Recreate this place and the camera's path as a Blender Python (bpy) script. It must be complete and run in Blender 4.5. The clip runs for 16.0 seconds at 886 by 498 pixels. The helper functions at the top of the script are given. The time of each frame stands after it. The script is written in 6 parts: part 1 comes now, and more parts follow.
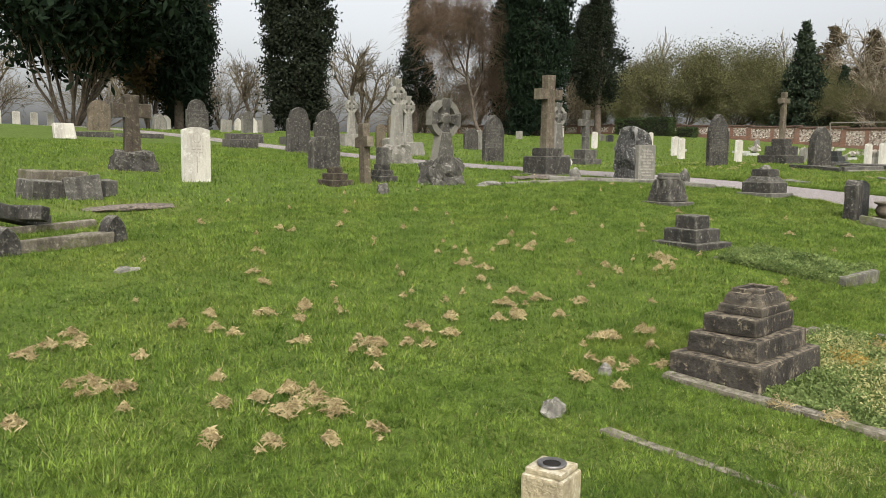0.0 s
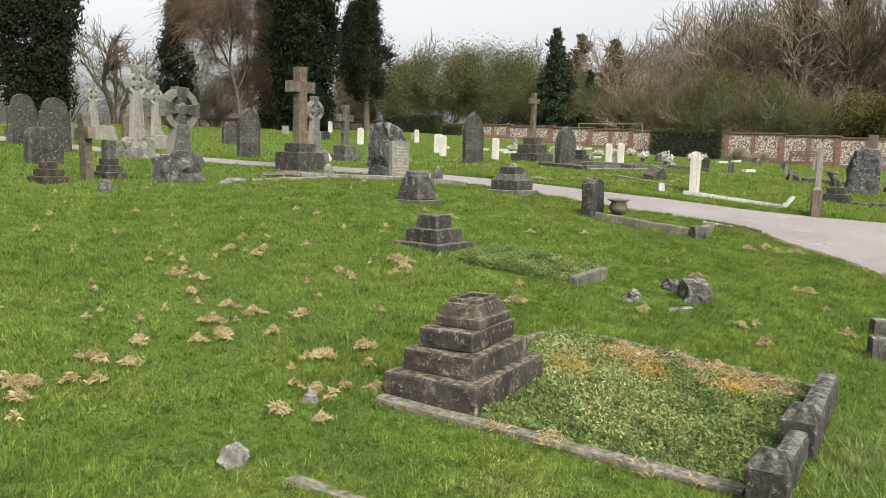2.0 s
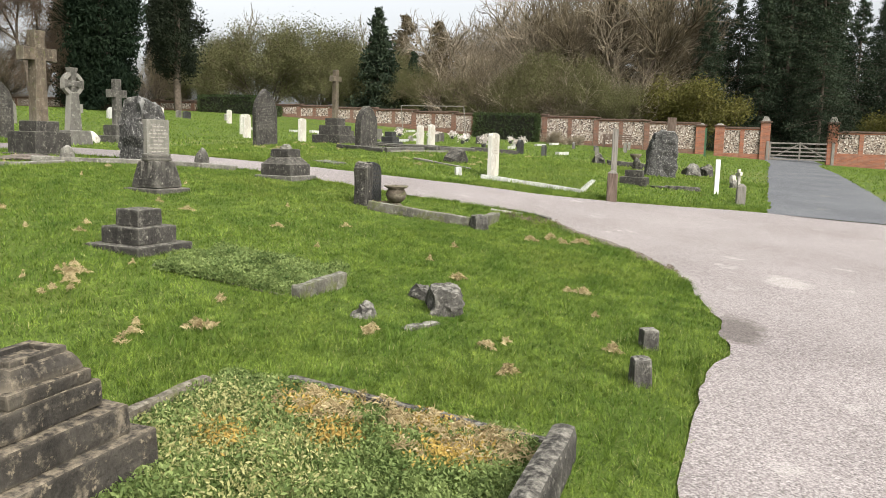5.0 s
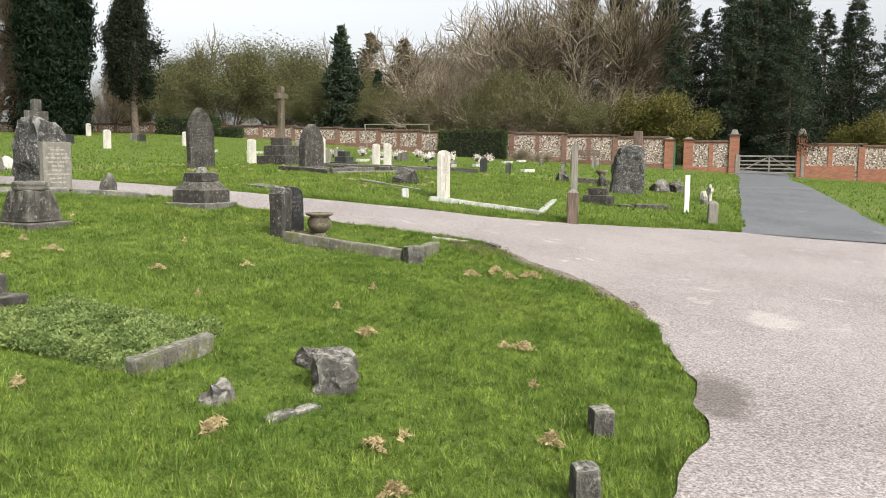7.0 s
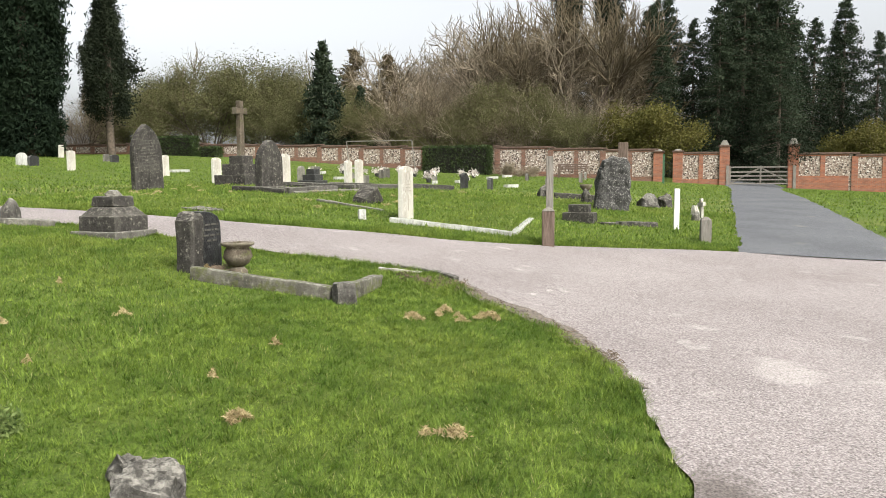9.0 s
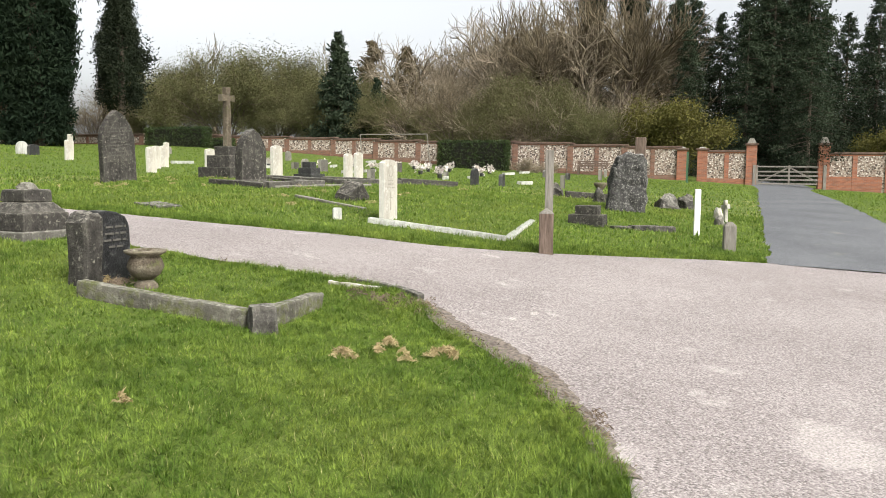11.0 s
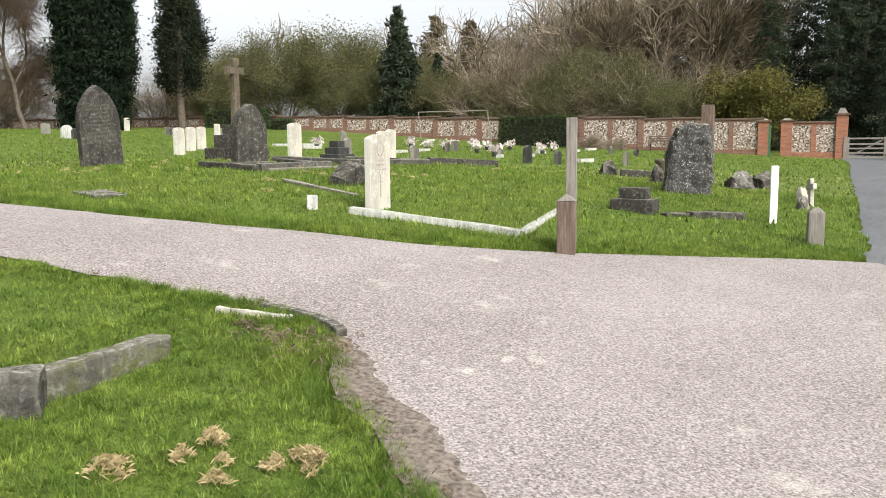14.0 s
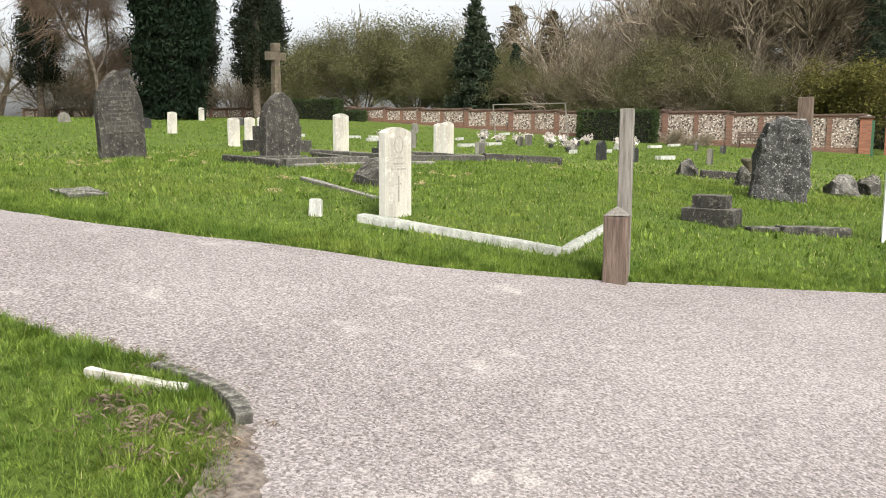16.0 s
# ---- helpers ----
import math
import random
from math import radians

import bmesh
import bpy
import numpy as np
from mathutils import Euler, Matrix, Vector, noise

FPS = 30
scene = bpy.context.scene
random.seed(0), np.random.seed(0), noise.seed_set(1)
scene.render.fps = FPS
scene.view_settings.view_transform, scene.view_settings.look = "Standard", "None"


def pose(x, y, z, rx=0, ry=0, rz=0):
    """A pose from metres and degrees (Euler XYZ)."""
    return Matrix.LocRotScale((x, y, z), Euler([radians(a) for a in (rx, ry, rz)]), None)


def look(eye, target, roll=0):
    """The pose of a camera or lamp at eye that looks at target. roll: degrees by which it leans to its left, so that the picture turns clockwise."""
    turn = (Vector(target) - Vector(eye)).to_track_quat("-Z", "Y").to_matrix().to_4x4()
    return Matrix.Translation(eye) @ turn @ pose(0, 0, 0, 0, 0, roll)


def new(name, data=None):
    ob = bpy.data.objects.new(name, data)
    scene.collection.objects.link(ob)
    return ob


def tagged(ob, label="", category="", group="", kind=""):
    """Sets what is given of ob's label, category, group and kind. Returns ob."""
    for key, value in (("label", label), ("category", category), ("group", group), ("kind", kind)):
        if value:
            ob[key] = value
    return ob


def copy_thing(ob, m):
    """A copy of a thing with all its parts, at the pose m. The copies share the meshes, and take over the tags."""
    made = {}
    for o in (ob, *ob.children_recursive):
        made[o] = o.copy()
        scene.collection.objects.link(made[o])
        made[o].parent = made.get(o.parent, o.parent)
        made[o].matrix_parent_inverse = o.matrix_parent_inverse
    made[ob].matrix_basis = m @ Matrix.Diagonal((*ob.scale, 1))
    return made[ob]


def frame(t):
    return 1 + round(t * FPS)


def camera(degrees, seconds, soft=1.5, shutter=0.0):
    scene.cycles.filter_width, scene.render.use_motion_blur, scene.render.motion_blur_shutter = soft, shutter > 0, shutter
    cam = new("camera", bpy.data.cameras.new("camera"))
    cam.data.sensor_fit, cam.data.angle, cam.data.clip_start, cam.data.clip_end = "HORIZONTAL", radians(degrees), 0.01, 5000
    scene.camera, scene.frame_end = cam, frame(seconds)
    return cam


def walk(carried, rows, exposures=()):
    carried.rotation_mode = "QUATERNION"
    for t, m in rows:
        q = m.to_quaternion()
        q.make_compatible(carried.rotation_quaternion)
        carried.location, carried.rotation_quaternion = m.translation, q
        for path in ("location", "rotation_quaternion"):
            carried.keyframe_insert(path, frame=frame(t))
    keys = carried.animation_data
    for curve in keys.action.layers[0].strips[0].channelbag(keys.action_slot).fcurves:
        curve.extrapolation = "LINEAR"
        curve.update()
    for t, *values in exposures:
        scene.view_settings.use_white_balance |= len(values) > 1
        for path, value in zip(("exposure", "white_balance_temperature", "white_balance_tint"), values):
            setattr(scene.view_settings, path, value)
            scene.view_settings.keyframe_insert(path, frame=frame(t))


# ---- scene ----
cam = camera(56.8, 16.0, 0.8)
METRES, EYE, TILT, LEAN, TURN = 11.2, 1.355, 0.0, 0.0, -44.6
ROWS = [
    (0.0, 0.0, 0.0, 0.0, 0.09, -6.7, -0.78),
    (0.5, 0.0132, 0.0115, -0.0003, -2.91, -6.72, -0.76),
    (1.0, 0.0245, 0.0197, 0.0002, -5.79, -6.7, -1.22),
    (1.5, 0.0337, 0.0339, -0.0001, -11.7, -6.68, -1.58),
    (2.0, 0.043, 0.0516, 0.0007, -15.49, -6.69, -1.43),
    (2.5, 0.0581, 0.0657, 0.0004, -18.04, -6.71, -0.55),
    (3.0, 0.0788, 0.0807, 0.0009, -20.98, -7.19, -1.17),
    (3.5, 0.0984, 0.0995, 0.0003, -23.82, -7.57, -1.81),
    (4.0, 0.1189, 0.1158, 0.001, -25.49, -7.54, -1.44),
    (4.5, 0.1447, 0.1297, 0.0008, -26.01, -7.23, -1.56),
    (5.0, 0.166, 0.1477, -0.0001, -26.9, -7.57, -1.6),
    (7.5, 0.2849, 0.2643, 0.0011, -29.09, -5.92, -0.66),
    (8.0, 0.3084, 0.2886, 0.0009, -29.4, -5.64, -0.64),
    (8.5, 0.3343, 0.3128, 0.0011, -29.7, -5.08, 0.36),
    (11.0, 0.4641, 0.4319, 0.0014, -27.82, -5.46, -0.46),
    (11.5, 0.4922, 0.4555, 0.0008, -27.67, -5.58, 0.01),
    (12.0, 0.5169, 0.4746, 0.0004, -26.98, -5.8, -0.2),
    (12.5, 0.543, 0.5, 0.0011, -26.37, -6.0, -0.11),
    (13.0, 0.5718, 0.5234, 0.0004, -24.54, -6.03, -0.07),
    (13.5, 0.597, 0.5515, -0.0007, -23.03, -6.4, -0.26),
    (14.0, 0.6219, 0.577, -0.0009, -22.63, -6.92, 0.44),
    (14.5, 0.6484, 0.6018, -0.0009, -21.12, -7.1, 0.38),
    (15.0, 0.6688, 0.6312, -0.0009, -20.24, -7.09, -0.3),
    (15.5, 0.6922, 0.661, 0.0003, -18.51, -7.21, 0.14),
    (16.0, 0.7151, 0.6908, 0.0021, -16.91, -7.4, -0.29),
]
walk(cam, [(t, pose(0, 0, EYE, TILT, LEAN, TURN) @ pose(METRES * x, METRES * y, METRES * z, 90 + pitch, roll, yaw)) for t, x, y, z, yaw, pitch, roll in ROWS],
     [(0.0, 0.76), (1.5, 0.86), (3.5, 1.04), (8.0, 1.06), (12.0, 1.07), (16.0, 1.04)])

# ---- sky and sun: a bright overcast day ----
SUN_UP, SUN_ROUND = 42.0, 215.0
world = bpy.data.worlds.new("overcast_sky")
scene.world = world
world.use_nodes = True
wt = world.node_tree
wt.nodes.clear()
sky = wt.nodes.new("ShaderNodeTexSky")
sky.sky_type, sky.sun_disc = "NISHITA", False
sky.sun_elevation, sky.sun_rotation = radians(SUN_UP), radians(SUN_ROUND)
sky.air_density, sky.dust_density, sky.ozone_density = 1.0, 5.0, 1.0
grey = wt.nodes.new("ShaderNodeHueSaturation")
grey.inputs["Saturation"].default_value = 0.2
background = wt.nodes.new("ShaderNodeBackground")
background.inputs["Strength"].default_value = 0.135
world_out = wt.nodes.new("ShaderNodeOutputWorld")
wt.links.new(sky.outputs[0], grey.inputs["Color"])
wt.links.new(grey.outputs[0], background.inputs["Color"])
wt.links.new(background.outputs[0], world_out.inputs[0])
sun = new("sun", bpy.data.lights.new("sun", "SUN"))
sun.data.energy, sun.data.angle, sun.data.color = 1.5, radians(35), (1.0, 0.97, 0.92)
su, sr = radians(SUN_UP), radians(SUN_ROUND)
sun.matrix_world = look((0, 0, 0), (-math.sin(sr) * math.cos(su), -math.cos(sr) * math.cos(su), -math.sin(su)))

# ---- the lie of the land ----
RISES = [
    (4, -1, 5, -0.076),
    (4, 4, 5, -0.176),
    (4, 9, 5, -0.085),
    (10, -1, 5, -0.145),
    (10, 4, 5, 0.208),
    (10, 9, 5, 0.036),
    (16, -1, 5, -0.372),
    (16, 4, 5, 0.125),
    (16, 9, 5, -0.052),
    (22, -1, 5, -0.026),
    (22, 4, 5, 0.233),
    (22, 9, 5, 0.218),
    (5, -12, 12, -0.346),
    (5, 18, 12, 0.082),
    (5, 34, 12, 0.518),
    (20, -12, 12, -0.033),
    (20, 18, 12, -0.417),
    (20, 34, 12, -0.254),
    (35, -12, 12, 0.000),
    (35, 18, 12, 0.109),
    (35, 34, 12, 0.225),
    (50, -12, 12, -0.146),
    (50, 18, 12, -0.613),
    (50, 34, 12, -0.256),
    (62, -12, 12, -0.207),
    (62, 18, 12, 0.128),
    (62, 34, 12, 0.662),
    (32, 3, 8, -0.138),
]


def lie(x, y):
    """Height of the ground at x, y (numbers or arrays)."""
    x, y = np.asarray(x, float), np.asarray(y, float)
    z = 0.354 + 0.0166 * 60 * np.tanh(x / 60) + 0.0488 * 50 * np.tanh(y / 50)
    for a, b, s, h in RISES:
        z = z + h * np.exp(-((x - a) ** 2 + (y - b) ** 2) / (2 * s * s))
    return z


def lie1(x, y):
    return float(lie(x, y))


# ---- materials ----
def shader(name):
    m = bpy.data.materials.new(name)
    m.use_nodes = True
    nt = m.node_tree
    nt.nodes.clear()
    out = nt.nodes.new("ShaderNodeOutputMaterial")
    p = nt.nodes.new("ShaderNodeBsdfPrincipled")
    p.inputs["Specular IOR Level"].default_value = 0.18
    nt.links.new(p.outputs[0], out.inputs[0])
    return m, nt, p, out


def coords(nt):
    return nt.nodes.new("ShaderNodeTexCoord").outputs["Object"]


def noise_tex(nt, src, scale, detail=5.0, rough=0.55):
    n = nt.nodes.new("ShaderNodeTexNoise")
    n.inputs["Scale"].default_value, n.inputs["Detail"].default_value, n.inputs["Roughness"].default_value = scale, detail, rough
    nt.links.new(src, n.inputs["Vector"])
    return n.outputs["Fac"]


def ramp(nt, src, stops):
    r = nt.nodes.new("ShaderNodeValToRGB")
    els = r.color_ramp.elements
    while len(els) < len(stops):
        els.new(0.5)
    for e, (at, c) in zip(els, stops):
        e.position, e.color = at, (*c, 1) if len(c) == 3 else c
    nt.links.new(src, r.inputs["Fac"])
    return r.outputs["Color"]


def mixed(nt, fac, a, b, kind="MIX"):
    m = nt.nodes.new("ShaderNodeMix")
    m.data_type, m.blend_type = "RGBA", kind
    for sock, v in ((m.inputs["Factor"], fac), (m.inputs["A"], a), (m.inputs["B"], b)):
        if isinstance(v, (int, float)):
            sock.default_value = v
        elif isinstance(v, tuple):
            sock.default_value = (*v, 1)
        else:
            nt.links.new(v, sock)
    return m.outputs["Result"]


def bump(nt, p, src, strength, distance):
    b = nt.nodes.new("ShaderNodeBump")
    b.inputs["Strength"].default_value, b.inputs["Distance"].default_value = strength, distance
    nt.links.new(src, b.inputs["Height"])
    nt.links.new(b.outputs[0], p.inputs["Normal"])


def stone(name, dark, light, lichen=(0.5, 0.5, 0.42), lichen_at=0.62, moss=0.0, rough=0.85, fine=60.0, blotch=6.0):
    """Weathered stone: blotches, fine grain, pale lichen, some moss, and highlighted edges."""
    m, nt, p, out = shader(name)
    c = coords(nt)
    big, mid, small = noise_tex(nt, c, blotch, 6), noise_tex(nt, c, blotch * 4.3, 5, 0.65), noise_tex(nt, c, fine, 3, 0.7)
    base = ramp(nt, big, [(0.3, dark), (0.7, light)])
    base = mixed(nt, 0.4, base, ramp(nt, small, [(0.25, tuple(v * 0.6 for v in dark)), (0.75, tuple(min(1, v * 1.25) for v in light))]))
    spots = ramp(nt, mid, [(lichen_at, (0, 0, 0)), (lichen_at + 0.1, (1, 1, 1))])
    base = mixed(nt, spots, base, lichen)
    mp = nt.nodes.new("ShaderNodeMapping")
    mp.inputs["Scale"].default_value = (1, 1, 0.12)
    nt.links.new(c, mp.inputs["Vector"])
    streak = ramp(nt, noise_tex(nt, mp.outputs[0], blotch * 2.2, 6, 0.7), [(0.42, (0.42, 0.41, 0.40)), (0.58, (1.15, 1.15, 1.12))])
    base = mixed(nt, 0.4, base, streak, "MULTIPLY")
    crust = ramp(nt, noise_tex(nt, c, blotch * 2.6, 8, 0.72), [(0.54, (0, 0, 0)), (0.68, (0.7, 0.7, 0.7))])
    base = mixed(nt, crust, base, tuple(min(0.8, v * 0.8 + 0.25 * u) for v, u in zip(lichen, light)))
    # edge highlight put into the colour: convex edges take a paler lichen tint
    edge = nt.nodes.new("ShaderNodeNewGeometry").outputs["Pointiness"]
    base = mixed(nt, ramp(nt, edge, [(0.54, (0, 0, 0)), (0.66, (0.6, 0.6, 0.6))]), base, tuple(min(0.8, v * 1.1) for v in lichen))
    up = nt.nodes.new("ShaderNodeSeparateXYZ")
    nt.links.new(nt.nodes.new("ShaderNodeNewGeometry").outputs["Normal"], up.inputs[0])
    tread = mixed(nt, 1.0, ramp(nt, up.outputs["Z"], [(0.55, (0, 0, 0)), (0.9, (1, 1, 1))]), ramp(nt, mid, [(0.42, (0, 0, 0)), (0.62, (0.7, 0.7, 0.7))]), "MULTIPLY")
    base = mixed(nt, tread, base, tuple(min(0.8, v * 1.15) for v in lichen))
    if moss:
        green = ramp(nt, noise_tex(nt, c, blotch * 1.7, 5, 0.7), [(0.62 - moss * 0.3, (0, 0, 0)), (0.8 - moss * 0.3, (1, 1, 1))])
        base = mixed(nt, green, base, (0.09, 0.10, 0.03))
    nt.links.new(base, p.inputs["Base Color"])
    p.inputs["Roughness"].default_value = rough
    bump(nt, p, mixed(nt, 0.3, mid, small), 0.9, 0.025)
    return m


def leafy(name, dark, light, scale=1.2, gloss=0.5, thin=0.35, shine=0.15):
    """Leaves and blades: colour varies leaf by leaf and clump by clump, and light shines through."""
    m, nt, p, out = shader(name)
    geo = nt.nodes.new("ShaderNodeNewGeometry")
    a = ramp(nt, geo.outputs["Random Per Island"], [(0.0, dark), (1.0, light)])
    b = ramp(nt, noise_tex(nt, coords(nt), scale, 3), [(0.35, tuple(v * 0.72 for v in dark)), (0.65, light)])
    col = mixed(nt, 0.45, a, b)
    nt.links.new(col, p.inputs["Base Color"])
    p.inputs["Roughness"].default_value = gloss
    p.inputs["Specular IOR Level"].default_value = shine
    tr = nt.nodes.new("ShaderNodeBsdfTranslucent")
    nt.links.new(col, tr.inputs["Color"])
    mx = nt.nodes.new("ShaderNodeMixShader")
    mx.inputs[0].default_value = thin
    nt.links.new(p.outputs[0], mx.inputs[1])
    nt.links.new(tr.outputs[0], mx.inputs[2])
    nt.links.new(mx.outputs[0], out.inputs[0])
    return m


def plain(name, colour, rough=0.6, metal=0.0, grain=30.0, vary=0.25, relief=0.2):
    m, nt, p, out = shader(name)
    n = noise_tex(nt, coords(nt), grain, 5)
    nt.links.new(ramp(nt, n, [(0.3, tuple(v * (1 - vary) for v in colour)), (0.7, tuple(min(1, v * (1 + vary)) for v in colour))]), p.inputs["Base Color"])
    p.inputs["Roughness"].default_value, p.inputs["Metallic"].default_value = rough, metal
    bump(nt, p, n, relief, 0.006)
    return m


def timber(name, dark, light):
    m, nt, p, out = shader(name)
    mp = nt.nodes.new("ShaderNodeMapping")
    mp.inputs["Scale"].default_value = (14, 14, 1.2)
    nt.links.new(coords(nt), mp.inputs["Vector"])
    n = noise_tex(nt, mp.outputs[0], 3.0, 6, 0.7)
    nt.links.new(ramp(nt, n, [(0.3, dark), (0.7, light)]), p.inputs["Base Color"])
    p.inputs["Roughness"].default_value = 0.85
    bump(nt, p, n, 0.7, 0.01)
    return m


def turf_material():
    m, nt, p, out = shader("turf")
    c = coords(nt)
    patch, mid, small = noise_tex(nt, c, 0.35, 4), noise_tex(nt, c, 2.2, 5, 0.6), noise_tex(nt, c, 45, 4, 0.7)
    base = ramp(nt, mid, [(0.3, (0.045, 0.085, 0.011)), (0.7, (0.105, 0.155, 0.022))])
    base = mixed(nt, 0.5, base, ramp(nt, small, [(0.35, (0.014, 0.026, 0.005)), (0.68, (0.2, 0.26, 0.05))]))
    dry = ramp(nt, patch, [(0.55, (0, 0, 0)), (0.75, (0.5, 0.5, 0.5))])
    base = mixed(nt, dry, base, (0.19, 0.19, 0.05))
    nt.links.new(base, p.inputs["Base Color"])
    p.inputs["Roughness"].default_value = 0.9
    bump(nt, p, mixed(nt, 0.5, small, mid), 1.0, 0.03)
    return m


def half(nt, src):
    h = nt.nodes.new("ShaderNodeMath")
    h.operation = "MULTIPLY"
    h.inputs[1].default_value = 0.5
    nt.links.new(src, h.inputs[0])
    return h.outputs[0]


def tarmac(name, dark, light, blotch, stains=()):
    """Worn chippings: aggregate grain, worn pale patches, damp stains."""
    m, nt, p, out = shader(name)
    c = coords(nt)
    v = nt.nodes.new("ShaderNodeTexVoronoi")
    v.inputs["Scale"].default_value = 95
    nt.links.new(c, v.inputs["Vector"])
    chips = ramp(nt, v.outputs["Color"], [(0.1, tuple(q * 0.35 for q in dark)), (0.9, tuple(q * 1.6 for q in light))])
    worn = ramp(nt, noise_tex(nt, c, 0.55, 6, 0.6), [(0.35, dark), (0.65, light)])
    base = mixed(nt, 0.5, chips, worn)
    pale = ramp(nt, noise_tex(nt, c, 1.7, 5, 0.6), [(0.62, (0, 0, 0)), (0.74, (1, 1, 1))])
    base = mixed(nt, pale, base, blotch)
    for (cx, cy), (wx, wy), dark_c, strong in stains:
        mp = nt.nodes.new("ShaderNodeMapping")
        mp.inputs["Location"].default_value = (-cx / wx, -cy / wy, 0)
        mp.inputs["Scale"].default_value = (1 / wx, 1 / wy, 0)
        nt.links.new(c, mp.inputs["Vector"])
        far = nt.nodes.new("ShaderNodeVectorMath")
        far.operation = "LENGTH"
        nt.links.new(mp.outputs[0], far.inputs[0])
        edge = nt.nodes.new("ShaderNodeMath")
        edge.operation = "MULTIPLY_ADD"
        nt.links.new(noise_tex(nt, c, 4.0, 5, 0.65), edge.inputs[0])
        edge.inputs[1].default_value = 1.4
        nt.links.new(far.outputs["Value"], edge.inputs[2])
        base = mixed(nt, ramp(nt, half(nt, edge.outputs[0]), [(0.62, (strong,) * 3), (0.8, (0, 0, 0))]), base, dark_c)
    grit = ramp(nt, noise_tex(nt, c, 70, 4, 0.75), [(0.36, (0.35, 0.34, 0.33)), (0.56, (1.1, 1.1, 1.1))])
    base = mixed(nt, 0.8, base, grit, "MULTIPLY")
    nt.links.new(base, p.inputs["Base Color"])
    p.inputs["Roughness"].default_value = 0.85
    bump(nt, p, v.outputs["Distance"], 0.7, 0.006)
    return m


def flint_material():
    """Knapped flints bedded in mortar."""
    m, nt, p, out = shader("flintwork")
    v = nt.nodes.new("ShaderNodeTexVoronoi")
    v.inputs["Scale"].default_value = 11
    nt.links.new(coords(nt), v.inputs["Vector"])
    sep = nt.nodes.new("ShaderNodeSeparateColor")
    nt.links.new(v.outputs["Color"], sep.inputs[0])
    base = ramp(nt, sep.outputs[0], [(0.0, (0.05, 0.04, 0.034)), (0.3, (0.19, 0.14, 0.11)), (0.6, (0.36, 0.3, 0.25)), (1.0, (0.62, 0.58, 0.52))])
    joint = ramp(nt, v.outputs["Distance"], [(0.5, (0, 0, 0)), (0.7, (0.8, 0.8, 0.8))])
    base = mixed(nt, joint, base, (0.24, 0.20, 0.16))
    nt.links.new(base, p.inputs["Base Color"])
    p.inputs["Roughness"].default_value = 0.7
    bump(nt, p, v.outputs["Distance"], 0.6, 0.03)
    return m


def brick_material(name, one, two):
    m, nt, p, out = shader(name)
    cut = nt.nodes.new("ShaderNodeSeparateXYZ")
    nt.links.new(coords(nt), cut.inputs[0])
    run = nt.nodes.new("ShaderNodeMath")
    nt.links.new(cut.outputs["X"], run.inputs[0])
    nt.links.new(cut.outputs["Y"], run.inputs[1])
    mp = nt.nodes.new("ShaderNodeCombineXYZ")
    nt.links.new(run.outputs[0], mp.inputs["X"])
    nt.links.new(cut.outputs["Z"], mp.inputs["Y"])
    b = nt.nodes.new("ShaderNodeTexBrick")
    b.inputs["Scale"].default_value = 1.0
    b.inputs["Brick Width"].default_value, b.inputs["Row Height"].default_value, b.inputs["Mortar Size"].default_value = 0.225, 0.075, 0.006
    b.inputs["Color1"].default_value, b.inputs["Color2"].default_value, b.inputs["Mortar"].default_value = (*one, 1), (*two, 1), (0.2, 0.16, 0.13, 1)
    nt.links.new(mp.outputs[0], b.inputs["Vector"])
    n = noise_tex(nt, coords(nt), 3, 5)
    nt.links.new(mixed(nt, ramp(nt, n, [(0.5, (0, 0, 0)), (0.8, (0.45, 0.45, 0.45))]), b.outputs["Color"], (0.09, 0.07, 0.055)), p.inputs["Base Color"])
    p.inputs["Roughness"].default_value = 0.85
    bump(nt, p, b.outputs["Fac"], -0.4, 0.01)
    return m


TURF = turf_material()
GRASS = leafy("grass_blades", (0.048, 0.105, 0.013), (0.285, 0.385, 0.07), 5.0, 0.5, 0.4)
gt = GRASS.node_tree
gp_ = next(n for n in gt.nodes if n.type == "BSDF_PRINCIPLED")
gtr = next(n for n in gt.nodes if n.type == "BSDF_TRANSLUCENT")
green_col = gp_.inputs["Base Color"].links[0].from_socket
dry_col = mixed(gt, ramp(gt, noise_tex(gt, coords(gt), 0.5, 5, 0.65), [(0.5, (0, 0, 0)), (0.72, (0.5, 0.5, 0.5))]), green_col, (0.25, 0.28, 0.06))
dark_col = mixed(gt, ramp(gt, noise_tex(gt, coords(gt), 1.6, 4, 0.6), [(0.36, (0.5, 0.5, 0.5)), (0.52, (0, 0, 0))]), dry_col, (0.06, 0.13, 0.016))
tuft_col = mixed(gt, 1.0, dark_col, ramp(gt, noise_tex(gt, coords(gt), 26.0, 5, 0.7), [(0.36, (0.55, 0.6, 0.5)), (0.64, (1.32, 1.26, 1.3))]), "MULTIPLY")
gt.links.new(tuft_col, gp_.inputs["Base Color"])
gt.links.new(tuft_col, gtr.inputs["Color"])
STRAW = leafy("dead_grass", (0.25, 0.18, 0.085), (0.66, 0.55, 0.32), 9.0, 0.8, 0.35)
LITTER = leafy("leaf_litter", (0.08, 0.06, 0.044), (0.30, 0.235, 0.17), 3.0, 0.8, 0.15)
DULL_STRAW = leafy("dull_dead_blades", (0.24, 0.25, 0.085), (0.5, 0.48, 0.22), 3.0, 0.7, 0.3)
MOSSY = leafy("moss_and_weeds", (0.30, 0.19, 0.05), (0.58, 0.42, 0.12), 2.0, 0.7, 0.3)
